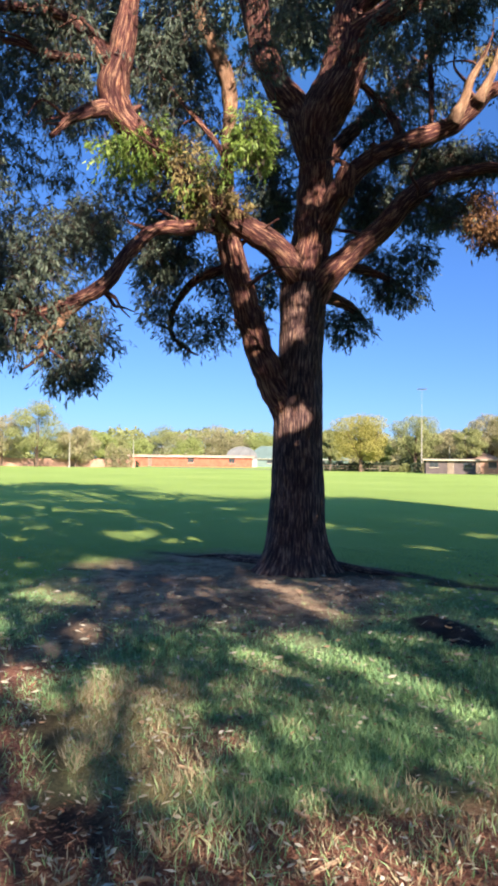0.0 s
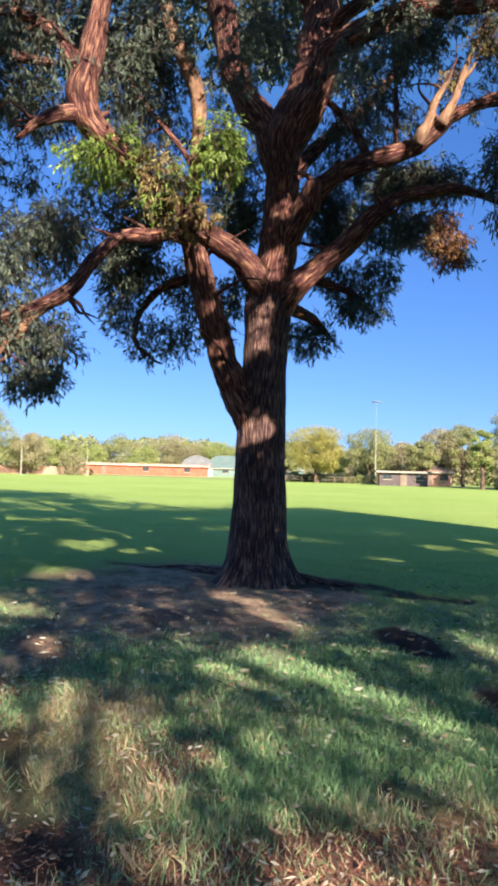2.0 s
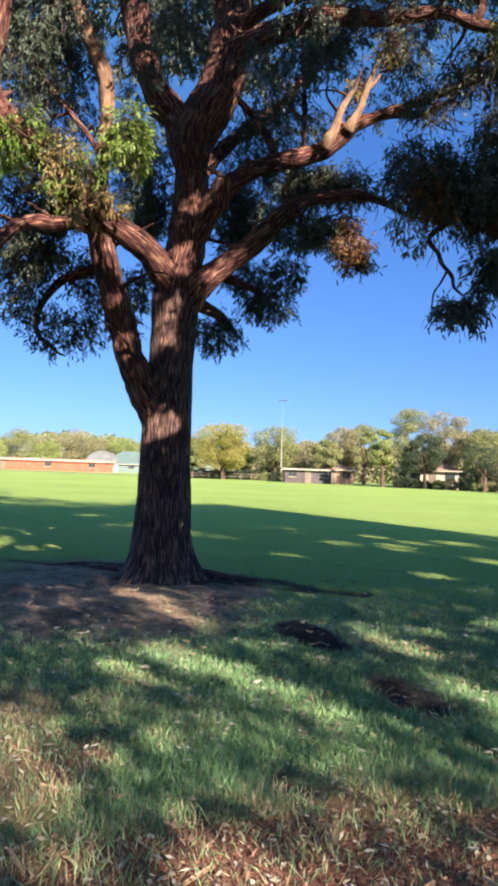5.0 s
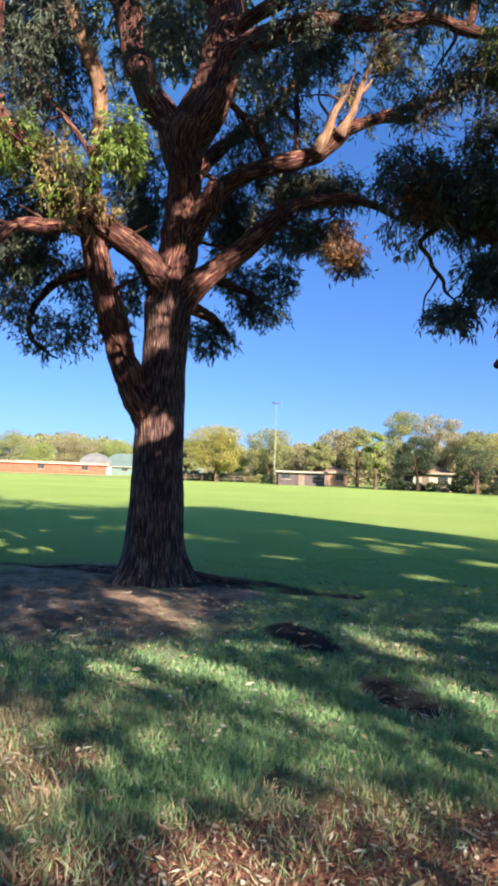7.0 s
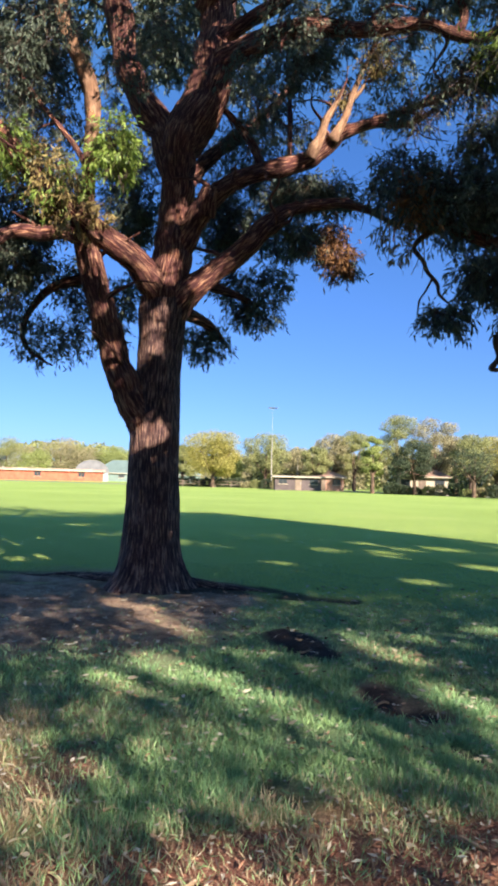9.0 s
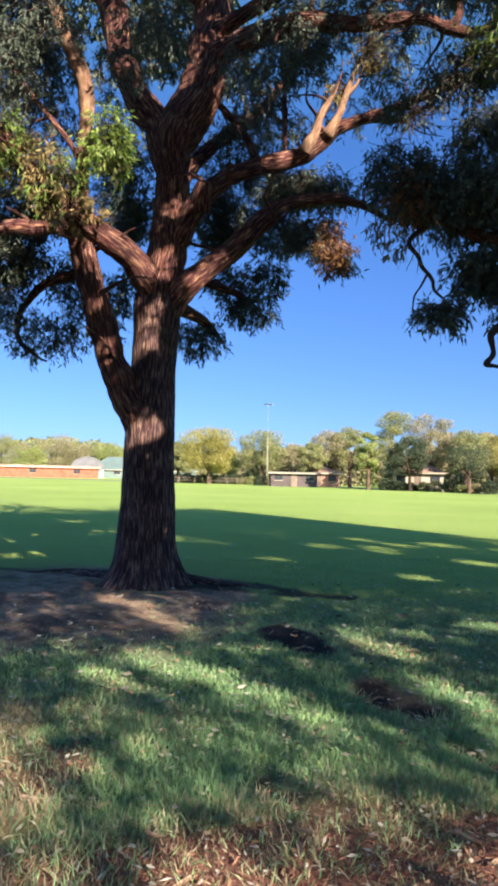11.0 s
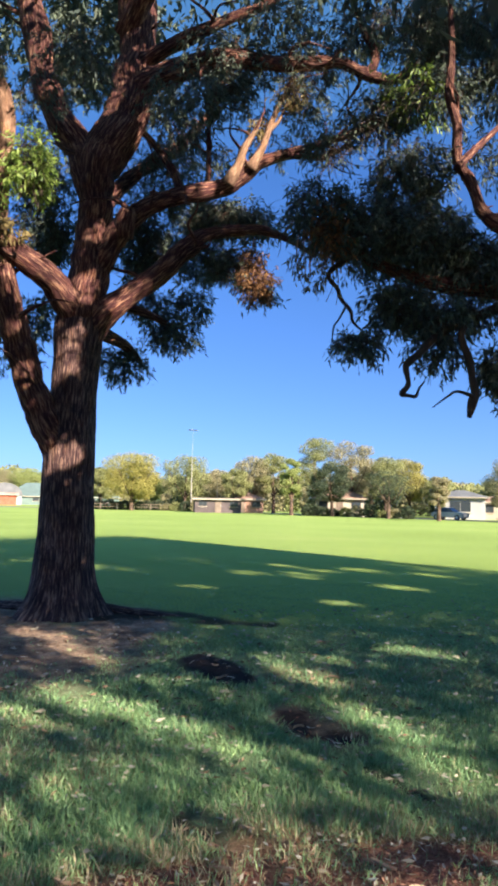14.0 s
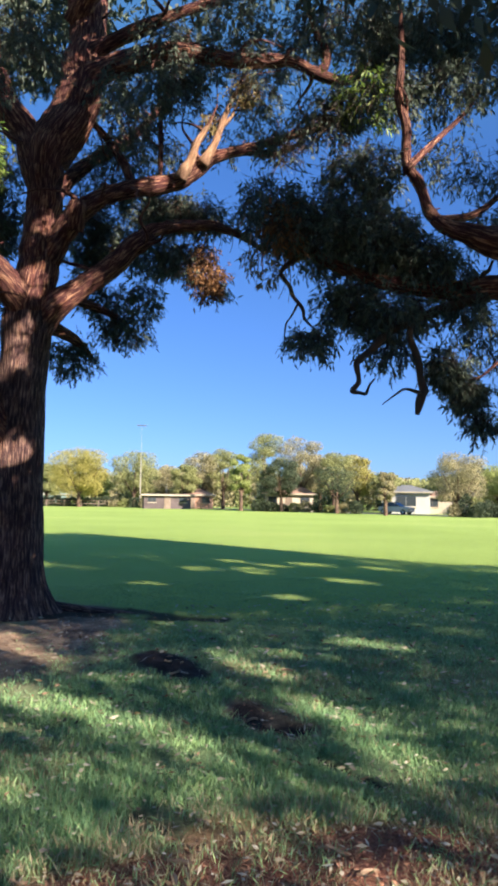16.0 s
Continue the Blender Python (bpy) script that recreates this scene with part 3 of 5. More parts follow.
bough(gum, "branch", [(-0.35, 9.20, 4.86, 0.120), (-0.33, 9.10, 5.36, 0.103), (-0.31, 9.00, 5.86, 0.094), (-0.29, 8.95, 6.44, 0.097), (-0.42, 8.90, 6.82, 0.108), (-0.60, 8.85, 7.18, 0.108), (-0.74, 8.80, 7.66, 0.098), (-0.89, 8.70, 8.39, 0.080), (-1.01, 8.70, 9.50, 0.044)], 5, BARK_PALE)
bough(gum, "limb", [(-0.14, 9.30, 4.35, 0.078), (-0.29, 9.25, 4.62, 0.116), (-0.59, 9.10, 4.70, 0.107), (-0.87, 8.90, 4.61, 0.097), (-1.21, 8.70, 4.50, 0.087), (-1.53, 8.50, 4.14, 0.089), (-1.79, 8.40, 3.74, 0.088), (-2.14, 8.30, 3.47, 0.076), (-2.52, 8.20, 3.33, 0.062), (-2.96, 8.10, 3.27, 0.047), (-3.38, 8.00, 3.15, 0.027)])
bough(gum, "limb", [(0.78, 9.90, 3.67, 0.132), (0.72, 9.85, 4.11, 0.214), (0.54, 9.65, 4.39, 0.210), (0.23, 9.40, 4.59, 0.181), (-0.09, 9.20, 4.75, 0.154), (-0.39, 9.00, 4.90, 0.135), (-0.83, 8.80, 5.19, 0.125), (-1.28, 8.60, 5.56, 0.137), (-1.62, 8.50, 5.89, 0.165), (-1.70, 8.45, 6.20, 0.205), (-1.62, 8.40, 6.64, 0.165), (-1.52, 8.35, 7.22, 0.125), (-1.45, 8.30, 8.04, 0.095), (-1.43, 8.30, 9.04, 0.028)])
bough(gum, "branch", [(-1.66, 8.50, 6.09, 0.121), (-1.80, 8.40, 6.44, 0.098), (-2.03, 8.30, 6.79, 0.076), (-2.38, 8.20, 6.97, 0.062), (-3.00, 8.00, 6.92, 0.054), (-3.71, 7.80, 6.85, 0.026)])
bough(gum, "branch", [(-1.63, 8.50, 5.99, 0.114), (-1.91, 8.30, 5.84, 0.097), (-2.19, 8.10, 5.60, 0.061), (-2.36, 8.00, 5.38, 0.033)])
bough(gum, "branch", [(-2.11, 8.50, 6.59, 0.064), (-2.54, 8.30, 6.54, 0.056), (-2.86, 8.20, 6.61, 0.041), (-3.39, 8.00, 6.58, 0.027)])
bough(gum, "limb", [(0.79, 9.90, 3.46, 0.132), (0.92, 9.88, 3.90, 0.205), (1.17, 9.72, 4.26, 0.190), (1.51, 9.60, 4.52, 0.165), (1.83, 9.50, 4.84, 0.160), (2.13, 9.40, 5.16, 0.140), (2.40, 9.35, 5.40, 0.112), (2.75, 9.30, 5.52, 0.085), (3.25, 9.20, 5.56, 0.070), (3.68, 9.10, 5.46, 0.050), (4.05, 9.00, 5.22, 0.028)], 5)
bough(gum, "branch", [(1.99, 9.50, 4.98, 0.103), (2.18, 9.35, 5.11, 0.086), (2.40, 9.20, 5.24, 0.062)])
bough(gum, "limb", [(0.84, 9.90, 4.30, 0.149), (0.94, 9.88, 4.76, 0.205), (1.13, 9.75, 5.13, 0.180), (1.33, 9.60, 5.47, 0.150), (1.63, 9.50, 5.80, 0.128), (2.10, 9.40, 5.99, 0.134), (2.57, 9.30, 6.11, 0.132), (2.87, 9.20, 6.26, 0.123), (3.17, 9.10, 6.52, 0.091), (3.63, 9.00, 6.74, 0.068), (4.04, 8.80, 6.87, 0.059), (4.56, 8.50, 7.03, 0.057), (5.09, 8.30, 7.29, 0.042), (5.69, 8.20, 7.70, 0.021)])
bough(gum, "branch", [(1.30, 9.60, 5.33, 0.161), (1.36, 9.45, 5.60, 0.134), (1.36, 9.40, 5.70, 0.071)])
bough(gum, "branch", [(2.72, 9.15, 6.16, 0.105), (2.84, 9.05, 6.42, 0.074), (2.92, 9.00, 6.66, 0.052), (3.04, 8.95, 6.94, 0.038), (3.14, 8.95, 7.14, 0.014)], 2, BARK_BARE)
bough(gum, "branch", [(3.02, 9.05, 6.40, 0.090), (3.15, 8.95, 6.66, 0.058), (3.28, 8.88, 7.10, 0.042), (3.42, 8.80, 7.45, 0.030), (3.58, 8.72, 7.85, 0.012)], 3, BARK_BARE)
bough(gum, "branch", [(3.22, 8.92, 6.90, 0.030), (3.40, 8.85, 7.15, 0.022), (3.52, 8.80, 7.50, 0.010)], 2, BARK_BARE)
bough(gum, "branch", [(3.25, 9.10, 6.59, 0.061), (3.63, 9.00, 6.70, 0.053), (4.09, 8.90, 6.72, 0.045), (4.50, 8.70, 6.91, 0.029)])
bough(gum, "branch", [(2.50, 9.40, 6.15, 0.039), (2.51, 9.50, 6.92, 0.036), (2.50, 9.60, 7.75, 0.032), (2.45, 9.70, 8.50, 0.024)])
bough(gum, "branch", [(2.15, 9.60, 6.08, 0.064), (2.03, 9.90, 6.64, 0.066), (1.72, 10.20, 7.20, 0.060), (1.28, 10.30, 7.56, 0.069)])
bough(gum, "limb", [(1.23, 10.10, 7.56, 0.236), (1.67, 9.80, 7.87, 0.197), (2.25, 9.40, 8.04, 0.173), (2.81, 9.00, 7.99, 0.143), (3.48, 8.70, 7.91, 0.109), (4.15, 8.40, 7.86, 0.084), (4.42, 8.20, 7.65, 0.082), (4.76, 8.00, 7.54, 0.074), (5.29, 7.80, 7.87, 0.059), (5.93, 7.60, 8.23, 0.038)])
bough(gum, "branch", [(4.46, 8.20, 7.62, 0.075), (4.58, 8.20, 7.96, 0.062), (4.41, 8.20, 8.29, 0.055), (4.22, 8.20, 8.70, 0.041)])
bough(gum, "branch", [(1.53, 10.00, 8.25, 0.134), (1.99, 9.60, 8.42, 0.112), (2.52, 9.20, 8.60, 0.092), (3.14, 9.00, 8.92, 0.068), (3.68, 8.80, 9.31, 0.037)])
bough(gum, "branch", [(-0.14, 9.50, 4.20, 0.095), (-0.42, 9.60, 4.25, 0.072), (-0.73, 9.80, 4.19, 0.066), (-0.99, 9.90, 3.98, 0.054), (-1.13, 9.90, 3.65, 0.041), (-1.11, 9.90, 3.35, 0.033), (-0.87, 9.90, 3.14, 0.021), (-0.73, 9.90, 3.09, 0.013)], 0)
bough(gum, "branch", [(-1.92, 8.40, 3.60, 0.056), (-2.22, 8.30, 3.31, 0.052), (-2.41, 8.22, 3.05, 0.052), (-2.54, 8.20, 2.88, 0.030)], 3, BARK_PALE)
bough(gum, "branch", [(-2.28, 8.30, 3.40, 0.049), (-2.34, 8.30, 3.02, 0.028), (-2.61, 8.30, 2.74, 0.021), (-2.78, 8.30, 2.63, 0.014)])
bough(gum, "branch", [(-0.29, 9.00, 5.43, 0.045), (-0.49, 9.00, 5.81, 0.038), (-1.04, 9.20, 6.52, 0.031), (-1.37, 9.30, 7.04, 0.023)])
bough(gum, "limb", [(0.89, 10.10, 5.13, 0.186), (1.13, 10.80, 6.23, 0.144), (1.76, 11.40, 7.25, 0.114), (2.68, 12.00, 8.28, 0.090), (3.42, 12.40, 9.47, 0.062), (3.90, 12.60, 11.04, 0.042)])
bough(gum, "limb", [(1.07, 10.10, 4.07, 0.118), (1.34, 10.50, 4.05, 0.097), (1.68, 10.90, 3.98, 0.064), (1.91, 11.10, 3.85, 0.028)], 0)
bough(gum, "branch", [(1.41, 9.90, 4.43, 0.083), (1.90, 10.20, 4.37, 0.060), (2.31, 10.40, 4.28, 0.035)], 0)
# sprays of leaves: x, y, z, half width, half height, leaves, kind
spray(gum, -2.52, 8.60, 4.29, 0.76, 0.47, 1000, "leaf")
spray(gum, -2.11, 9.10, 4.72, 0.46, 0.34, 800, "leaf")
spray(gum, -2.83, 8.30, 3.71, 0.59, 0.49, 1000, "leaf")
spray(gum, -2.19, 8.50, 3.13, 0.53, 0.39, 800, "leaf")
spray(gum, -2.21, 8.50, 2.67, 0.39, 0.20, 380, "leaf")
spray(gum, -2.89, 8.20, 3.17, 0.34, 0.34, 450, "leaf")
spray(gum, -3.26, 9.20, 5.72, 0.42, 0.62, 260, "leaf")
spray(gum, -2.95, 8.90, 6.64, 0.82, 0.60, 1300, "leaf")
spray(gum, -2.32, 8.80, 6.12, 0.50, 0.34, 430, "leaf")
spray(gum, -3.61, 8.60, 5.00, 0.65, 1.15, 700, "leaf")
spray(gum, -3.54, 8.20, 3.53, 0.55, 0.82, 600, "leaf")
spray(gum, -1.23, 9.70, 4.46, 0.45, 0.36, 1000, "leaf")
spray(gum, -1.28, 9.80, 3.91, 0.33, 0.45, 350, "leaf")
spray(gum, -0.75, 9.90, 3.45, 0.54, 0.29, 350, "leaf")
spray(gum, -0.48, 10.10, 4.21, 0.30, 0.51, 350, "leaf")
spray(gum, -1.15, 9.60, 4.95, 0.48, 0.24, 600, "leaf")
spray(gum, -1.18, 9.60, 7.06, 0.64, 0.48, 500, "leaf")
spray(gum, -1.32, 9.40, 7.58, 0.71, 0.47, 700, "leaf")
spray(gum, -0.93, 9.60, 6.49, 0.56, 0.44, 500, "leaf")
spray(gum, 0.32, 11.20, 7.43, 0.52, 1.12, 380, "leaf")
spray(gum, 0.24, 11.20, 5.82, 0.56, 0.56, 500, "leaf")
spray(gum, -2.22, 9.20, 7.60, 0.69, 0.38, 600, "leaf")
spray(gum, -2.73, 8.40, 7.13, 0.63, 0.42, 700, "leaf")
spray(gum, -0.92, 9.70, 5.32, 0.49, 0.41, 450, "leaf")
spray(gum, -1.73, 9.70, 5.47, 0.49, 0.28, 250, "leaf")
spray(gum, -2.76, 9.60, 5.66, 0.48, 0.24, 150, "leaf")
spray(gum, -2.19, 8.00, 6.60, 0.60, 0.40, 160, "leaf")
spray(gum, -0.74, 8.30, 6.95, 0.56, 0.35, 160, "leaf")
spray(gum, 0.53, 8.60, 7.16, 0.58, 0.36, 200, "leaf")
spray(gum, 0.03, 8.90, 6.82, 0.37, 0.30, 100, "leaf")
spray(gum, 1.76, 8.30, 6.90, 0.50, 0.35, 150, "leaf")
spray(gum, 2.25, 8.40, 6.90, 0.30, 0.35, 130, "leaf")
spray(gum, -1.45, 8.65, 5.50, 0.55, 0.27, 560, "bright")
spray(gum, 0.0, 8.75, 5.75, 0.25, 0.42, 620, "bright")
spray(gum, -0.72, 8.80, 5.20, 0.42, 0.37, 170, "bright")
spray(gum, -0.80, 8.75, 5.25, 0.36, 0.40, 170, "dry")
spray(gum, -0.85, 8.90, 5.38, 0.45, 0.37, 260, "leaf")
spray(gum, -1.28, 8.80, 5.81, 0.33, 0.29, 200, "leaf")
spray(gum, -1.54, 8.60, 5.60, 0.29, 0.22, 120, "bright")
spray(gum, -0.90, 8.70, 5.44, 0.25, 0.29, 160, "dry")
spray(gum, -0.43, 8.90, 4.90, 0.41, 0.26, 220, "dry")
spray(gum, 1.58, 11.00, 3.81, 0.35, 0.28, 420, "leaf")
spray(gum, 2.22, 10.30, 4.17, 0.41, 0.24, 420, "leaf")
spray(gum, 1.97, 10.60, 4.67, 0.40, 0.31, 350, "leaf")
spray(gum, 2.00, 11.40, 5.88, 0.67, 0.48, 500, "leaf")
spray(gum, 2.60, 11.30, 6.59, 0.57, 0.47, 350, "leaf")
spray(gum, 2.16, 9.80, 7.30, 0.45, 0.57, 500, "leaf")
spray(gum, 1.99, 10.80, 8.42, 0.54, 0.54, 400, "leaf")
spray(gum, 2.75, 11.60, 7.66, 0.58, 0.48, 300, "leaf")
spray(gum, 1.80, 11.60, 6.94, 0.48, 0.58, 400, "leaf")
spray(gum, 2.75, 9.50, 5.13, 0.32, 0.28, 300, "leaf")
spray(gum, 2.62, 8.90, 7.45, 0.32, 0.37, 330, "leaf")
spray(gum, 2.66, 9.20, 8.11, 0.69, 0.38, 700, "leaf")
spray(gum, 3.95, 9.40, 7.60, 0.30, 0.25, 120, "leaf")
spray(gum, 0.71, 11.40, 6.44, 0.57, 0.95, 500, "leaf")
spray(gum, -0.14, 10.20, 3.88, 0.34, 0.34, 150, "leaf")
spray(gum, 3.68, 8.60, 7.69, 0.65, 0.43, 250, "leaf")
spray(gum, 3.10, 9.60, 5.92, 0.48, 0.20, 200, "leaf")
spray(gum, 1.08, 11.20, 9.04, 0.56, 0.56, 400, "leaf")
spray(gum, 0.41, 11.20, 8.94, 0.56, 0.66, 400, "leaf")
spray(gum, -0.83, 9.60, 7.47, 0.48, 0.72, 500, "leaf")
spray(gum, -1.45, 9.20, 6.90, 0.46, 0.62, 450, "leaf")
spray(gum, 3.55, 9.50, 7.05, 0.40, 0.30, 90, "leaf")
spray(gum, 2.75, 9.50, 6.80, 0.28, 0.28, 80, "leaf")
spray(gum, 3.25, 9.50, 7.45, 0.30, 0.25, 80, "leaf")
spray(gum, 0.25, 10.80, 4.36, 0.27, 0.38, 330, "leaf")
spray(gum, 0.12, 10.60, 3.81, 0.18, 0.22, 120, "leaf")
spray(gum, 2.69, 10.50, 5.45, 0.42, 0.35, 420, "leaf")
spray(gum, 2.55, 10.60, 4.75, 0.35, 0.28, 300, "leaf")
for x, y, z, rx, rz, count in [(1.71, 10.9, 6.02, 0.40, 0.35, 420), (2.14, 10.9, 5.72, 0.35, 0.30, 380), (1.81, 10.9, 5.43, 0.30, 0.25, 300), (2.70, 10.4, 6.10, 0.40, 0.30, 400), (2.88, 9.9, 5.95, 0.35, 0.20, 350), (2.46, 10.9, 6.71, 0.45, 0.35, 350),
                               (2.10, 10.9, 7.27, 0.40, 0.30, 300), (0.20, 10.6, 6.20, 0.35, 0.50, 450), (0.37, 10.6, 5.50, 0.30, 0.40, 400), (2.91, 9.6, 8.25, 0.50, 0.35, 220), (0.82, 11.1, 8.54, 0.50, 0.40, 350), (3.30, 9.6, 5.85, 0.40, 0.20, 350), (2.60, 9.6, 5.75, 0.35, 0.15, 300),
                               (3.88, 9.0, 8.26, 0.55, 0.35, 260), (4.63, 8.6, 8.59, 0.55, 0.35, 300)]:
    spray(gum, x, y, z, rx, rz, count, "leaf")
spray(gum, 3.14, 9.20, 5.14, 0.10, 0.23, 110, "dead")
spray(gum, 3.03, 9.20, 4.91, 0.13, 0.23, 130, "dead")
spray(gum, 3.30, 9.20, 4.83, 0.12, 0.23, 130, "dead")
spray(gum, 3.20, 9.20, 4.65, 0.18, 0.12, 110, "dead")
spray(gum, 2.86, 9.30, 4.95, 0.20, 0.22, 120, "leaf")
spray(gum, 3.46, 9.30, 4.67, 0.11, 0.11, 60, "leaf")
spray(gum, 3.56, 8.80, 7.52, 0.16, 0.19, 150, "dry")
spray(gum, 3.12, 9.00, 7.05, 0.12, 0.12, 40, "dry")
spray(gum, 3.80, 8.60, 7.64, 0.43, 0.36, 110, "leaf")
spray(gum, 3.43, 8.80, 8.52, 0.66, 0.37, 380, "leaf")
spray(gum, 4.47, 8.30, 8.33, 0.62, 0.35, 350, "leaf")
spray(gum, 5.39, 7.80, 8.28, 0.59, 0.33, 700, "leaf")


def ribbon(tree, x, y, z, long_):
    """A thin strip of shed bark that hangs from a limb."""
    sway = rng.normal(size=(4, 2)) * 0.012
    tube(tree, "bark_ribbon", [(x + sway[j, 0] * j, y + sway[j, 1] * j, z - long_ * j / 3, 0.009 - 0.0018 * j) for j in range(4)], RIBBON, 5)


# unseen top of the crown and side over the viewer, added for shade
for k in range(46):
    a, h = k * 2.399, 9.8 + 6.4 * rng.uniform(0, 1)
    reach = 6.0 * math.sqrt(rng.uniform(0, 1)) * (1.1 - 0.5 * (h - 9) / 7)
    spray(gum, -1.6 + reach * math.cos(a), 11.0 + reach * math.sin(a), h, 1.6, 1.1, 1100, size=2.0, visible=False, ry=1.5)

for k in range(26):
    y = rng.uniform(5.2, 7.8)
    spray(gum, -4.2 + 0.36 * k, y, 0.72 * y + 3.1 + 1.6 * rng.uniform(0, 1), 0.8, 0.45, 460, size=1.2, visible=False, ry=0.7)

# unseen limbs added to carry the shading sprays below
tube(gum, "limb", [(1.3, 10.2, 8.8, 0.17), (2.4, 7.6, 10.4, 0.13), (3.6, 5.0, 10.6, 0.10), (4.6, 3.2, 10.2, 0.07), (5.4, 1.8, 9.4, 0.03)], gnarl=1.0)
tube(gum, "limb", [(2.9, 6.5, 10.5, 0.09), (1.6, 4.6, 10.6, 0.07), (0.4, 3.4, 10.4, 0.05), (-0.6, 2.6, 9.8, 0.02)], gnarl=1.0)
for k in range(76):
    y, q = rng.uniform(2.6, 4.4), (k + 0.5) / 76
    spray(gum, -2.4 + 7.9 * ((k * 0.618) % 1), y, 0.83 * y + 2.4 + 4.6 * q, 0.75, 0.5, 1300, size=1.15, visible=False, ry=0.6)

# more unseen sprays, added to shade the upper crown
for k in range(30):
    y, q = rng.uniform(2.2, 4.6), (k + 0.5) / 44
    spray(gum, 1.9 + 4.4 * ((k * 0.618) % 1), y, 9.2 + 3.6 * q, 0.85, 0.5, 760, size=1.3, visible=False, ry=0.7)

neighbour = empty("gum_tree", 0, 0)
tagged(neighbour, "gum tree in deep shade with low leafy boughs over the lawn", "tree")
tube(neighbour, "trunk", [(8.4, 4.4, -0.1, 0.42), (8.4, 4.4, 0.8, 0.36), (8.3, 4.45, 2.0, 0.33), (8.2, 4.5, 3.2, 0.32), (8.2, 4.5, 5.0, 0.27), (8.3, 4.4, 7.0, 0.2), (8.2, 4.3, 9.0, 0.1)], BARK_TRUNK, 40, 0.05, True)
bough(neighbour, "limb", [(8.47, 5.20, 3.88, 0.261), (7.34, 5.60, 4.25, 0.234), (6.20, 5.90, 4.52, 0.197), (5.71, 6.10, 4.63, 0.179), (5.37, 6.20, 4.76, 0.130), (5.08, 6.30, 4.83, 0.090), (4.97, 6.40, 5.03, 0.070), (4.85, 6.45, 5.37, 0.065), (4.73, 6.50, 5.60, 0.060), (4.71, 6.50, 6.04, 0.054), (4.58, 6.50, 6.40, 0.049), (4.65, 6.50, 6.99, 0.038), (4.56, 6.50, 8.04, 0.022)], 3)
bough(neighbour, "limb", [(7.84, 5.40, 3.85, 0.163), (6.55, 5.90, 4.09, 0.158), (5.80, 6.20, 4.17, 0.145), (5.28, 6.40, 4.11, 0.118), (4.70, 6.60, 4.13, 0.094), (4.12, 6.80, 4.28, 0.074), (3.62, 7.00, 4.54, 0.053), (3.27, 7.20, 4.83, 0.036)], 3)
tube(neighbour, "branch", [(5.61, 6.20, 4.02, 0.075), (5.10, 6.35, 3.85, 0.062), (4.69, 6.40, 3.65, 0.050), (4.36, 6.40, 3.46, 0.042), (4.16, 6.40, 3.28, 0.037), (3.98, 6.40, 3.13, 0.034), (3.96, 6.40, 3.06, 0.031), (3.99, 6.40, 2.92, 0.028), (3.97, 6.40, 2.86, 0.026), (3.90, 6.40, 2.78, 0.027), (4.00, 6.40, 2.77, 0.021), (4.08, 6.40, 2.77, 0.018), (4.13, 6.40, 2.87, 0.014), (4.20, 6.40, 2.95, 0.008)], TWIG, 9, 0.25, gnarl=0.5)
tube(neighbour, "shoot", [(4.01, 6.40, 3.14, 0.018), (3.90, 6.38, 3.12, 0.010), (3.85, 6.36, 3.06, 0.006)], TWIG)
tube(neighbour, "branch", [(4.72, 6.36, 3.68, 0.046), (4.60, 6.30, 3.46, 0.042), (4.70, 6.30, 3.22, 0.044), (4.75, 6.30, 2.98, 0.044), (4.78, 6.30, 2.84, 0.052), (4.74, 6.30, 2.74, 0.056), (4.69, 6.30, 2.57, 0.028)], TWIG, 9, 0.25, gnarl=0.5)
tube(neighbour, "branch", [(4.74, 6.30, 2.81, 0.024), (4.50, 6.25, 2.83, 0.016), (4.38, 6.25, 2.77, 0.012), (4.19, 6.25, 2.64, 0.006)], TWIG, 7, 0.2, gnarl=0.4)
bough(neighbour, "branch", [(3.77, 7.00, 4.57, 0.041), (3.31, 7.00, 4.24, 0.032), (3.42, 7.00, 4.05, 0.028), (3.48, 7.00, 3.95, 0.026), (3.61, 7.00, 3.82, 0.023), (3.63, 7.00, 3.71, 0.018), (3.73, 7.00, 3.62, 0.012)], 0, TWIG)
bough(neighbour, "branch", [(3.54, 7.00, 3.88, 0.016), (3.46, 7.00, 3.73, 0.013), (3.39, 7.00, 3.62, 0.011), (3.37, 7.00, 3.43, 0.008)], 0, TWIG)
bough(neighbour, "branch", [(4.96, 6.30, 4.86, 0.053), (5.82, 6.60, 5.21, 0.044), (6.69, 6.90, 5.88, 0.035)], 0)
bough(neighbour, "branch", [(4.66, 6.45, 5.48, 0.049), (5.21, 6.60, 6.03, 0.039), (5.93, 6.80, 6.76, 0.028), (6.51, 7.00, 7.60, 0.018)], 0)
bough(neighbour, "branch", [(5.59, 6.00, 3.19, 0.020), (5.33, 6.00, 3.01, 0.013), (5.17, 6.00, 2.95, 0.008)], 0)
spray(neighbour, 3.27, 7.20, 5.04, 0.39, 0.39, 600, "leaf")
spray(neighbour, 3.77, 7.00, 4.77, 0.56, 0.44, 1400, "leaf")
spray(neighbour, 4.51, 6.80, 4.69, 0.63, 0.48, 1900, "leaf")
spray(neighbour, 5.03, 6.50, 4.39, 0.49, 0.33, 900, "leaf")
spray(neighbour, 4.40, 7.00, 5.61, 0.59, 0.35, 900, "leaf")
spray(neighbour, 3.67, 6.90, 3.41, 0.22, 0.11, 260, "leaf")
spray(neighbour, 4.16, 6.80, 3.88, 0.44, 0.23, 750, "leaf")
spray(neighbour, 4.54, 6.50, 3.72, 0.46, 0.22, 600, "leaf")
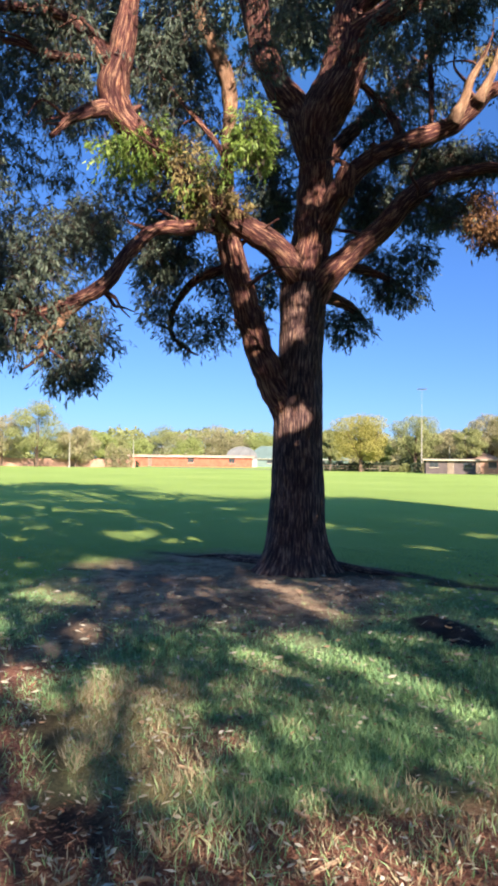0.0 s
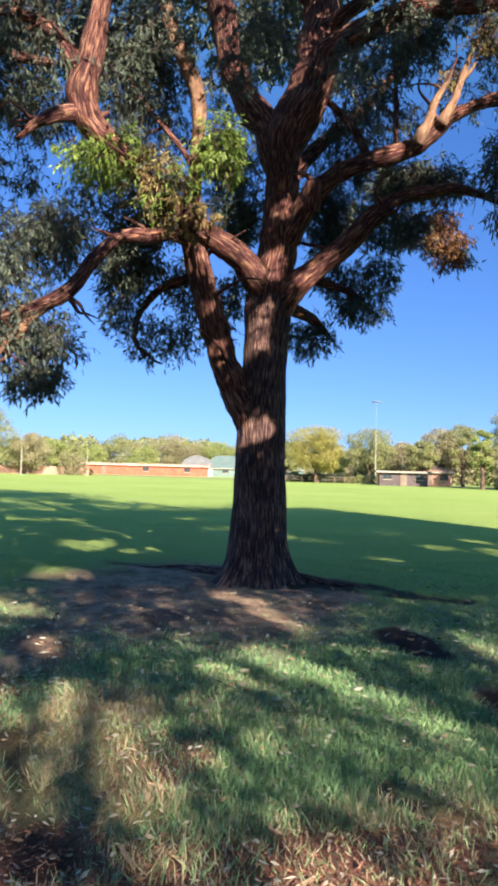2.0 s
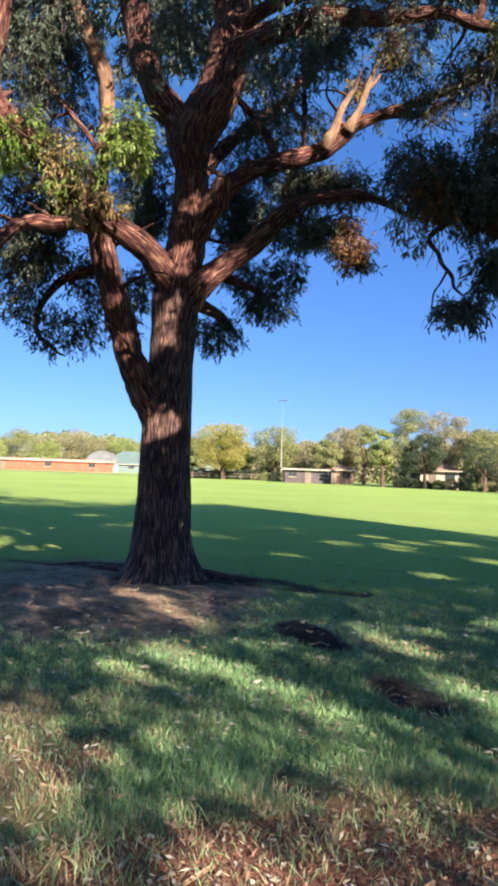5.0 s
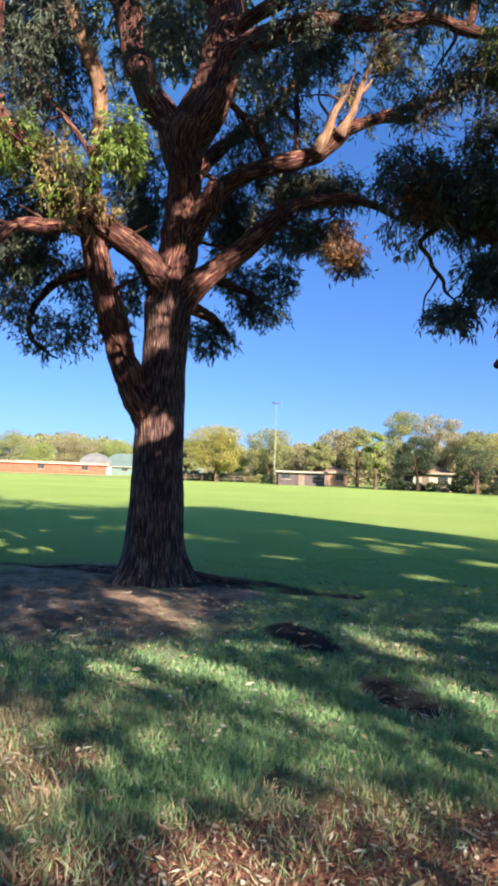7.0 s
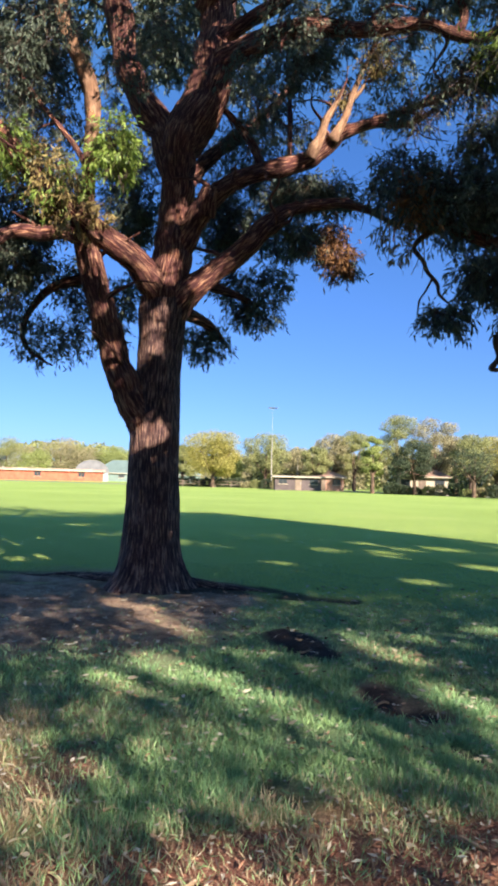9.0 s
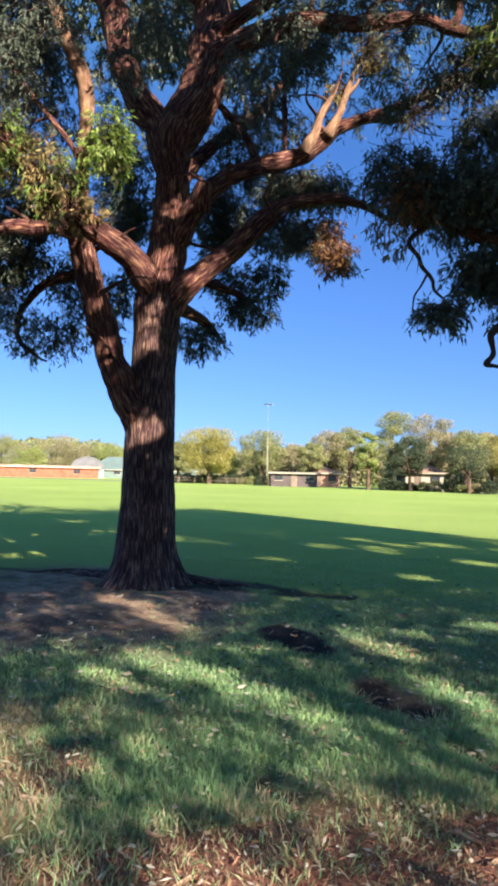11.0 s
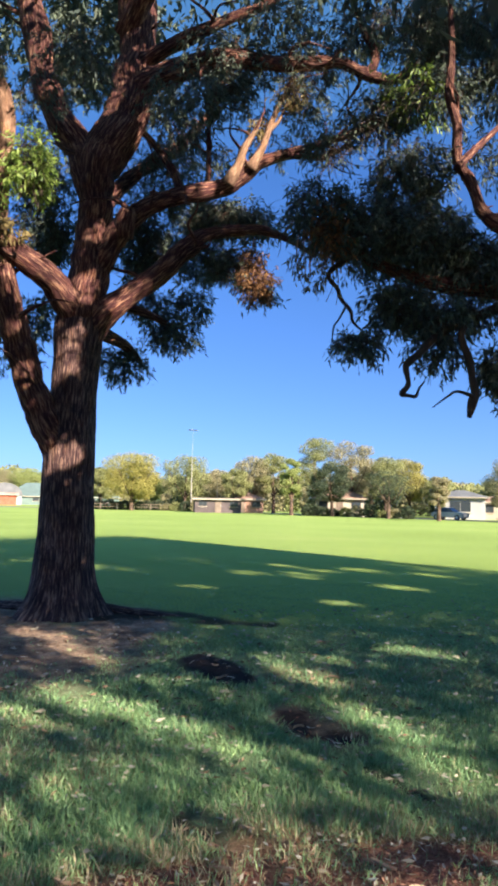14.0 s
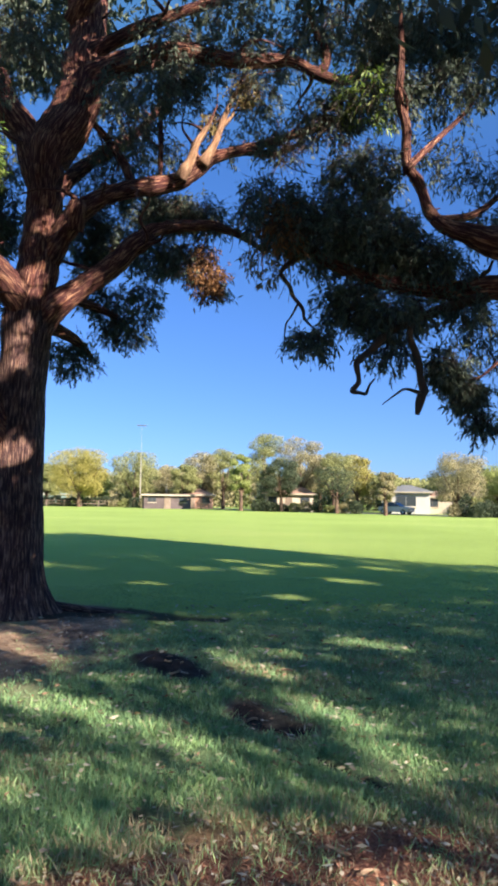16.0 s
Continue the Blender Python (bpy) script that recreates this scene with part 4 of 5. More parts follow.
spray(neighbour, 4.53, 6.60, 3.34, 0.33, 0.22, 250, "leaf")
spray(neighbour, 5.19, 6.40, 3.16, 0.26, 0.24, 450, "leaf")
spray(neighbour, 5.52, 6.40, 2.89, 0.22, 0.24, 420, "leaf")
spray(neighbour, 5.64, 6.30, 2.51, 0.14, 0.14, 150, "leaf")
spray(neighbour, 5.89, 6.60, 3.69, 0.25, 0.25, 150, "leaf")
spray(neighbour, 6.32, 6.30, 3.32, 0.37, 0.47, 700, "leaf")
spray(neighbour, 4.84, 6.90, 6.69, 0.40, 0.38, 350, "leaf")
spray(neighbour, 5.65, 6.80, 7.00, 0.51, 0.43, 550, "leaf")
spray(neighbour, 6.19, 7.00, 6.06, 0.41, 0.35, 160, "leaf")
spray(neighbour, 4.28, 7.20, 6.56, 0.36, 0.27, 300, "leaf")
spray(neighbour, 5.57, 6.80, 7.75, 0.68, 0.28, 600, "leaf")
spray(neighbour, 4.48, 7.00, 7.63, 0.59, 0.23, 500, "leaf")
spray(neighbour, 6.37, 7.00, 5.31, 0.35, 0.29, 170, "leaf")
spray(neighbour, 5.60, 7.20, 6.18, 0.36, 0.30, 120, "leaf")
spray(neighbour, 6.68, 6.40, 5.89, 0.48, 0.64, 800, "leaf")
spray(neighbour, 6.52, 6.20, 4.31, 0.47, 0.41, 900, "leaf")
spray(neighbour, 7.13, 6.50, 7.46, 0.49, 0.60, 800, "leaf")
spray(neighbour, 5.36, 6.30, 3.90, 0.32, 0.21, 250, "leaf")
spray(neighbour, 3.64, 7.60, 6.10, 0.37, 0.25, 380, "leaf")
spray(neighbour, 4.09, 7.40, 6.41, 0.37, 0.31, 420, "leaf")
for x, y, z, rx, rz, count in [(5.44, 8.0, 8.44, 0.55, 0.35, 450), (6.18, 7.4, 8.26, 0.55, 0.35, 500), (5.58, 7.4, 7.42, 0.45, 0.30, 250), (6.42, 7.0, 7.50, 0.50, 0.40, 300), (4.75, 7.2, 7.15, 0.45, 0.25, 250)]:
    spray(neighbour, x, y, z, rx, rz, count, "leaf")
spray(neighbour, 3.27, 6.90, 4.72, 0.20, 0.26, 160, "dead")
spray(neighbour, 3.25, 7.00, 4.21, 0.13, 0.13, 35, "dry")
spray(neighbour, 3.14, 7.40, 4.53, 0.15, 0.12, 40, "dry")
spray(neighbour, 4.50, 6.90, 6.60, 0.23, 0.35, 150, "bright")
spray(neighbour, 4.19, 7.20, 6.69, 0.24, 0.30, 120, "bright")
for k in range(9):
    ribbon(gum, 2.75 + 0.1 * k, 9.3 - 0.02 * k, 5.62, rng.uniform(0.2, 0.5))
for k in range(8):
    ribbon(neighbour, 2.95 + 0.07 * k, 7.05, 4.62 + 0.12 * rng.uniform(-1, 1), rng.uniform(0.3, 0.7))
for k in range(10):
    a, h = k * 2.399, 5.6 + 4.5 * rng.uniform(0, 1)
    reach = 3.6 * math.sqrt(rng.uniform(0, 1))
    spray(neighbour, 9.2 + reach * math.cos(a), 3.6 + reach * math.sin(a), h, 1.4, 0.9, 1100, size=2.0, visible=False, ry=1.4)


# sun flecks left open in the unseen added tree's leaves: from x, y to x, y, half width at either end
FLECKS = [(0.42, 6.10, 0.90, 5.40, 0.21, 0.17), (0.90, 5.40, 1.42, 4.45, 0.17, 0.09), (0.0, 5.62, 0.30, 5.30, 0.15, 0.10), (2.74, 6.85, 3.15, 6.45, 0.14, 0.12), (2.42, 6.9, 2.62, 5.75, 0.11, 0.15),
          (2.52, 4.95, 2.58, 4.5, 0.2, 0.22), (2.5, 4.3, 2.36, 3.55, 0.14, 0.07), (2.45, 4.1, 2.6, 3.6, 0.14, 0.10), (4.0, 6.8, 4.4, 6.5, 0.16, 0.14), (0.15, 8.9, 0.55, 8.3, 0.16, 0.15), (0.55, 8.0, 0.85, 7.15, 0.16, 0.13),
          (-1.0, 5.05, -0.75, 4.6, 0.20, 0.22), (-0.75, 4.5, -0.5, 3.9, 0.18, 0.14), (-1.55, 6.5, -1.4, 6.2, 0.16, 0.12), (-1.65, 5.1, -1.45, 4.9, 0.18, 0.15),
          (-2.45, 8.0, -2.0, 7.8, 0.22, 0.2), (-2.6, 6.7, -2.4, 6.4, 0.25, 0.2), (0.3, 2.95, 0.7, 2.65, 0.14, 0.16), (1.6, 2.75, 2.0, 2.5, 0.12, 0.1)]


def sun_share(x, y):
    """How much of the sun reaches the lawn at x, y through the leaves."""
    wx, wy = x + 0.06 * (fbm(x * 5, y * 5, 61) - 0.5), y + 0.12 * (fbm(x * 4, y * 4, 67) - 0.5)
    share = 0.12 + 0.15 * np.clip((5.3 - y) / 0.9, 0, 1) * (0.7 + 0.6 * fbm(x * 8, y * 5, 63))
    share = share + 0.03 * np.clip((3.5 - y) / 0.6, 0, 1)
    share = share * (1 - 0.25 * np.clip((-0.85 - x) / 0.3, 0, 1)) * (1 - 0.42 * np.clip((x - 1.2) / 0.9, 0, 1))
    for ax, ay, bx, by, r0, r1 in FLECKS:
        dx, dy = bx - ax, by - ay
        k = np.clip(((wx - ax) * dx + (wy - ay) * dy) / (dx * dx + dy * dy), 0, 1)
        d = np.hypot(wx - ax - k * dx, (wy - ay - k * dy) * 0.6)
        share = np.maximum(share, np.clip(2.6 - 2.1 * d / (r0 + (r1 - r0) * k), 0, 0.97))
    return np.clip(share, 0.03, 0.97)


# unseen tree, added so that its leaves shade and dapple the lawn
shade_canopy = tagged(empty("gum_tree", 0, 0), "unseen gum tree added behind the viewer to dapple the lawn", "tree")
tube(shade_canopy, "trunk", [(12.4, -8.5, -0.1, 0.45), (12.4, -8.5, 1.0, 0.36), (12.2, -8.4, 3.0, 0.32), (12.0, -8.2, 5.5, 0.26), (11.6, -8.0, 8.0, 0.12)], BARK_TRUNK, 32, 0.05, True)
for k in range(5):
    a = 2.2 + 0.42 * k
    tube(shade_canopy, "limb", [(12.2, -8.4, 3.4 + 0.4 * k, 0.16), (12.2 + 3.0 * math.cos(a), -8.4 + 2.6 * math.sin(a), 5.2 + 0.35 * k, 0.05), (12.2 + 7.0 * math.cos(a), -8.4 + 5.0 * math.sin(a), 6.2 + 0.4 * k, 0.012)])
n = 90000
fx, fy, fz = rng.uniform(-5.5, 9.0, n), rng.uniform(0.2, 9.9, n), rng.uniform(5.2, 8.6, n)
grows = rng.uniform(0, 1, n) < np.minimum(-np.log(sun_share(fx, fy)) / 3.3, 1)
p = (np.stack([fx, fy, fz * 0], -1) + TO_SUN * (fz / TO_SUN[2])[:, None])[grows]
n = len(p)
long_ = rng.uniform(0.11, 0.20, n)
quads = leaves(p, rng.normal(size=(n, 3)) * 0.6 + np.array([0, 0, -0.7]), long_, long_ * 0.42)
tagged(quads_mesh("foliage", quads, [LEAF], shade_canopy), kind="stuff")
# unseen leaves added towards the sun to dapple the gum's trunk and fork
n = 27000
p = np.stack([rng.uniform(-0.75, 2.3, n), rng.uniform(9.2, 9.9, n), rng.uniform(0.3, 7.4, n)], -1) + TO_SUN * rng.uniform(8.2, 9.6, n)[:, None]
p = p[thinned(p, False, 0.02)]
n = len(p)
long_ = rng.uniform(0.11, 0.20, n)
quads = leaves(p, rng.normal(size=(n, 3)) * 0.6 + np.array([0, 0, -0.7]), long_, long_ * 0.42)
tagged(quads_mesh("foliage", quads, [LEAF], shade_canopy), kind="stuff")


def shade_tree(x, y, top, reach, seed):
    """An unseen gum tree, one of a row added on the sun's side to shade the lawn."""
    tree = empty("gum_tree", x, y)
    tagged(tree, "unseen tall gum tree added to shade the lawn", "tree", "row of gum trees")
    tube(tree, "trunk", [(0, 0, -0.1, 0.42), (0.05, 0, 1.2, 0.34), (0.1, 0.1, 3.0, 0.3), (0.0, 0.2, top * 0.45, 0.2), (0.1, 0.1, top * 0.68, 0.05)], BARK_TRUNK, 32, 0.05, True)
    for k in range(5):
        a = seed + k * 1.257
        tube(tree, "limb", [(0.05, 0.1, 8.0 + 0.8 * k, 0.18), (reach * 0.4 * math.cos(a), reach * 0.4 * math.sin(a), 11.0 + 1.2 * k, 0.12), (reach * 0.8 * math.cos(a), reach * 0.8 * math.sin(a), 13.5 + 1.8 * k, 0.04)])
    tree.matrix_world = Matrix.Identity(4)
    for child in tree.children:
        child.data.transform(Matrix.Translation((x, y, 0)))
    for k in range(46):
        a, h = seed + k * 2.399, 11.5 + (top - 12.0) * rng.uniform(0, 1)
        out = reach * math.sqrt(rng.uniform(0, 1)) * (1.0 - 0.4 * max(0, h / top - 0.5))
        spray(tree, x + out * math.cos(a), y + out * math.sin(a), h, 2.5, 2.0, 1250, size=3.0, visible=False, ry=1.9)


# the added row stands behind the viewer, out of view
for k, x in enumerate((-2.4, 2.9, 7.4, 16.2, 21.0, 26.2, 31.4)):
    shade_tree(x, -24.5 + 1.3 * ((k * 0.618) % 1), 27.0 + 2.0 * ((k * 0.377) % 1), 5.2, 0.3 + 1.4 * k)

# dense low trees behind the viewer that close the lawn on that side
count = 26000
a = rng.uniform(radians(95), radians(255), count)
far_off = rng.uniform(29, 36, count)
p = np.stack([8 + far_off * np.sin(a), far_off * np.cos(a), (7.0 + 3.5 * fbm(a * 9, a * 0, 57)) * rng.uniform(0, 1, count) ** 0.8], -1)
s = rng.uniform(0.5, 1.1, count)
thicket = quads_mesh("thicket", leaves(p, rng.normal(size=(count, 3)), s, s * 0.7), [LEAF])
tagged(thicket, "dense dark green thicket of low trees beside the lawn", "woods", kind="stuff")
# ---------------------------------------------------------------- the far side of the field
FAR_LEAF = leaf_material("distant_leaf", (0.23, 0.24, 0.105), (0.30, 0.315, 0.14), 0.8, 0.35)
FAR_DARK = leaf_material("distant_dark_leaf", (0.045, 0.065, 0.045), (0.11, 0.135, 0.08), 0.8, 0.4)
FAR_YELLOW = leaf_material("distant_yellow_leaf", (0.30, 0.275, 0.085), (0.37, 0.335, 0.11), 0.8, 0.35)
FAR_BROWN = leaf_material("distant_brown_leaf", (0.27, 0.245, 0.14), (0.36, 0.325, 0.195), 0.8, 0.35)
FAR_LIME = leaf_material("distant_lime_leaf", (0.25, 0.29, 0.10), (0.33, 0.37, 0.14), 0.8, 0.35)
FAR_KINDS = {"green": FAR_LEAF, "dark": FAR_DARK, "yellow": FAR_YELLOW, "brown": FAR_BROWN, "lime": FAR_LIME}
FAR_LABELS = {"green": "olive green gum tree beyond the field", "dark": "dark green leafy tree beyond the field", "yellow": "yellow-green rounded tree beside the far hedge",
              "brown": "brownish sparse-leaved tree beside the houses", "lime": "pale lime green slender tree beyond the field"}


def far_tree(x, y, top, half, kind, skirt=0.22, count=13000):
    """A tree across the field: trunk, forking limbs and a crown of many small leaf bunches in uneven lobes."""
    tree = tagged(empty("tree", x, y), FAR_LABELS[kind], "tree", "trees beyond the field")
    low = top * skirt
    lean = rng.uniform(-0.3, 0.3)
    trunk = tube(tree, "trunk", [(0, 0, -0.3, 0.2 + top * 0.012), (0.1 * lean, 0, low, 0.15 + top * 0.008), (lean, 0.1, top * 0.55, 0.1), (lean, 0, top * 0.8, 0.03)], BARK_FAR, 10)
    for k in range(4):
        a = k * 1.57 + rng.uniform(0, 1)
        tube(tree, "limb", [(0.1 * lean, 0, low, 0.1), (half * 0.4 * math.cos(a), half * 0.4 * math.sin(a), top * 0.45, 0.07), (half * 0.75 * math.cos(a), half * 0.75 * math.sin(a), top * 0.68, 0.02)], BARK_FAR, 6)
    lobes = 12
    centre = []
    for k in range(lobes):
        a, h = k * 2.399 + rng.uniform(0, 0.6), ((k + 0.5) / lobes)
        reach = half * 0.68 * math.sqrt(max(0.0, 1 - (h * 1.6 - 0.72) ** 2)) * rng.uniform(0.55, 1.05)
        centre.append((reach * math.cos(a), reach * math.sin(a), low + (top - low) * (0.12 + 0.76 * h), half * rng.uniform(0.3, 0.5)))
    centre = np.array(centre)
    which = rng.integers(0, lobes, count)
    v = rng.normal(size=(count, 3))
    v /= np.linalg.norm(v, axis=1)[:, None]
    p = centre[which, :3] + v * (centre[which, 3] * rng.uniform(0.25, 1.05, count) ** 0.6)[:, None] * np.array([1, 1, 0.62])
    p[:, 2] = np.minimum(p[:, 2], top * rng.uniform(0.93, 1.03, count))
    d = v * 0.5 + rng.normal(size=(count, 3)) * 0.7 + np.array([0, 0, -0.3])
    s = rng.uniform(0.13, 0.30, count) * min(1.0, math.hypot(x, y) / 120)
    quads_mesh("crown", leaves(p, d, s, s * rng.uniform(0.45, 0.8, count), v + rng.normal(size=(count, 3)) * 0.35 + np.array([0, -0.1, 0.3])), [FAR_KINDS[kind]], tree)["kind"] = "stuff"
    return tree


for x, y, top, half, kind in [(-37, 117, 11.9, 5.4, "green"), (-44.5, 121, 9.2, 4.8, "brown"), (-31, 120, 7.4, 4.2, "brown"), (-28.5, 127, 6.6, 4.0, "lime"), (-26.5, 133, 6.2, 3.4, "green")]:
    far_tree(x, y, top, half, kind, 0.15)
for x, y, top, half, kind in [(-23.1, 176, 10.4, 5.6, "green"), (-15.3, 172, 7.4, 4.6, "lime"), (-10, 179, 11.0, 6.4, "brown"), (-2.6, 176, 8.6, 5.4, "brown"), (3.0, 173, 9.0, 4.8, "lime"), (9.0, 182, 9.2, 6.0, "green"), (17, 182, 9.4, 6.0, "green"), (-27, 166, 6.8, 4.2, "lime"), (-19, 182, 8.6, 5.0, "brown"), (-5.5, 182, 9.4, 5.0, "green")]:
    far_tree(x, y, top, half, kind, 0.1)
for x, y, top, half, kind in [(14.3, 121, 7.2, 2.6, "green"), (26.6, 109, 8.9, 4.8, "green"), (33.4, 113, 6.8, 3.8, "brown"), (22.0, 118, 5.8, 3.2, "lime"), (30.2, 118, 5.2, 3.4, "green")]:
    far_tree(x, y, top * 1.05, half, kind, 0.2)
far_tree(17.0, 104, 8.8, 5.2, "yellow", 0.2, 26000)
for x, y, top, half, kind in [(35.3, 100, 8.4, 3.6, "brown"), (38.4, 99, 9.0, 3.0, "green"), (34.3, 82, 7.4, 1.7, "lime"), (39.3, 85, 10.6, 3.4, "green"), (43.7, 83, 9.9, 3.6, "brown"), (38.7, 79, 6.6, 2.9, "dark"), (46.0, 78, 7.6, 2.8, "green"), (54, 85, 8.0, 3.2, "yellow"), (56, 81, 5.4, 2.2, "green"), (31.4, 97, 6.4, 2.6, "green"), (49.5, 88, 8.2, 3.0, "brown")]:
    far_tree(x, y, top * 1.08, half, kind, 0.24)
for x, y, top, half, kind in [(43.0, 62, 5.0, 1.2, "brown"), (63.0, 66, 6.4, 3.0, "lime"), (62.0, 60, 5.5, 3.0, "dark"), (66, 52, 7.0, 3.5, "green"), (74, 60, 8.0, 4.0, "green")]:
    far_tree(x, y, top, half, kind, 0.25)

far_tree(42.2, 71, 5.9, 2.9, "dark", 0.3, 4200)
far_tree(51.3, 60, 7.3, 3.6, "brown", 0.14, 20000)

# the continuous belt of trees behind everything
count = 60000
a = rng.uniform(radians(-32), radians(62), count)
far_off = rng.uniform(205, 235, count)
crest = 5.5 + 6.5 * fbm(a * 30, a * 0, 71) + 1.5 * fbm(a * 140, a * 0, 73)
p = np.stack([far_off * np.sin(a), far_off * np.cos(a), crest * rng.uniform(0, 1, count) ** 0.8], -1)
s = rng.uniform(0.6, 1.3, count)
woods = quads_mesh("far_woods", leaves(p, rng.normal(size=(count, 3)), s, s * 0.7), [FAR_LEAF, FAR_BROWN], None, (value_noise(a * 24, a * 0, 77) > 0.55).astype(np.int32))
tagged(woods, "belt of distant olive green woods behind the houses", "woods", kind="stuff")


count = 45000
a = rng.uniform(radians(11), radians(64), count)
far_off = np.interp(a, [radians(11), radians(20), radians(30), radians(45), radians(64)], [128, 122, 112, 92, 84]) + rng.uniform(0, 9, count)
crest = 2.7 + 4.3 * fbm(a * 34, a * 0, 171) + 1.4 * fbm(a * 150, a * 0, 173)
p = np.stack([far_off * np.sin(a), far_off * np.cos(a), crest * rng.uniform(0, 1, count) ** 0.8], -1)
s = rng.uniform(0.25, 0.6, count)
woods = quads_mesh("garden_trees", leaves(p, rng.normal(size=(count, 3)), s, s * 0.7, rng.normal(size=(count, 3)) * 0.5 + np.array([0, -1, 0.5])), [FAR_LEAF, FAR_BROWN, FAR_DARK], None, (value_noise(a * 30, a * 0, 177) * 2.99).astype(np.int32))
tagged(woods, "belt of olive and brown garden trees behind the houses", "woods", kind="stuff")


def bush(x, y, half, top, kind, label):
    """A low shrub: short stems and a lumpy mass of small leaf bunches down to the ground."""
    shrub = tagged(empty("shrub", x, y), label, "shrub")
    for k in range(3):
        tube(shrub, "stem", [(0.15 * k - 0.15, 0, -0.1, 0.05), (0.35 * (k - 1) * half, 0.1, top * 0.6, 0.02)], BARK_FAR, 6)
    count = 700
    v = rng.normal(size=(count, 3))
    v /= np.linalg.norm(v, axis=1)[:, None]
    p = v * (rng.uniform(0.3, 1.0, count) ** 0.5)[:, None] * np.array([half, half * 0.7, top * 0.55]) * (0.8 + 0.4 * fbm(v[:, 0] * 3 + x, v[:, 2] * 3, 13))[:, None]
    p[:, 2] = np.maximum(p[:, 2] + top * 0.45, 0.05)
    s = rng.uniform(0.15, 0.35, count)
    quads_mesh("crown", leaves(p, v + rng.normal(size=(count, 3)) * 0.6, s, s * 0.6), [FAR_KINDS[kind]], shrub)["kind"] = "stuff"


for k in range(24):
    bush(-62 + 1.75 * k, 123.5 + 0.8 * (k % 3), 1.25, 1.1 + 0.35 * ((k * 7) % 4), ("brown", "green", "brown", "dark")[k % 4], "low brownish shrub behind the field fence")
for k in range(9):
    bush(22.8 + 1.35 * k, 105.5 - 1.0 * k, 0.95, 1.0 + 0.25 * ((k * 5) % 4), ("brown", "green", "dark")[k % 3], "low shrub beside the field's far edge")
for k in range(7):
    bush(39.5 + 0.75 * k, 80.0 - 1.75 * k, 0.8, 0.8 + 0.3 * ((k * 5) % 4), ("dark", "green", "brown")[k % 3], "garden shrub along the field's edge")
for k in range(3):
    bush(-24.8 + 1.3 * k, 121 + 0.5 * k, 1.2, 4.4 - 0.5 * k, "brown", "tall bare brown shrub at the field's far edge")
for k in range(9):
    bush(11.6 + 1.25 * k, 107.5, 0.95, 1.3 + 0.15 * (k % 3), "dark", "clipped dark hedge plant at the field's far edge")
for k in range(3):
    bush(36.0 + 0.95 * k, 80.5 - 0.5 * k, 0.8, 1.1 + 0.2 * (k % 2), "dark", "low dark shrub under the trees by the field")
for k in range(7):
    bush(49.6 + 1.0 * k, 58.5 - 0.6 * k, 0.9, 1.3 + 0.35 * ((k * 3) % 4), ("brown", "dark", "green")[k % 3], "rounded garden shrub before the cream house")
for k in range(8):
    bush(49.8 + 1.1 * k, 55.5 + 0.3 * (k % 3), 0.8, 1.2 + 0.3 * (k % 3), "dark", "dark garden shrub in front of the houses")

BRICK = plain_material("red_brick", (0.46, 0.115, 0.07), 0.85, 8, 0.3)
BRICK_DARK = plain_material("dark_red_frame", (0.26, 0.10, 0.07), 0.85, 8, 0.3)
ROOF_PINK = plain_material("faded_pink_tin_roof", (0.36, 0.26, 0.22), 0.8, 3, 0.4)
BRICK_PALE = plain_material("pinkish_brick", (0.42, 0.24, 0.18), 0.85, 8, 0.25)
CREAM = plain_material("cream_stucco", (0.46, 0.40, 0.32), 0.8, 5, 0.2)
WHITE = plain_material("white_paint", (0.44, 0.43, 0.42), 0.6, 5, 0.12)
TIN = plain_material("grey_tin_roof", (0.30, 0.33, 0.35), 0.7, 5, 0.2, 0.1)
TIN_PALE = plain_material("pale_green_tin_roof", (0.15, 0.21, 0.20), 0.75, 5, 0.15, 0.2)
TILE = plain_material("brown_roof_tile", (0.30, 0.19, 0.15), 0.8, 9, 0.3)
TIN_DULL = plain_material("dull_grey_tin_roof", (0.15, 0.155, 0.165), 0.85, 6, 0.25)
TIMBER = plain_material("weathered_timber", (0.2, 0.15, 0.12), 0.85, 9, 0.3)
SHED_ROOF = plain_material("weathered_shed_roof", (0.22, 0.19, 0.175), 0.8, 5, 0.3)
GREY_WALL = plain_material("grey_paint", (0.10, 0.075, 0.08), 0.8, 6, 0.35)
MAST = plain_material("cream_grey_paint", (0.40, 0.38, 0.34), 0.6, 10, 0.15)
STEEL = plain_material("galvanised_steel", (0.42, 0.44, 0.46), 0.5, 10, 0.2, 0.4)
GLASS, gn, gl, gs = material("window_glass")
gs.inputs["Base Color"].default_value, gs.inputs["Roughness"].default_value, gs.inputs["Metallic"].default_value = (0.04, 0.05, 0.06, 1), 0.08, 0.0


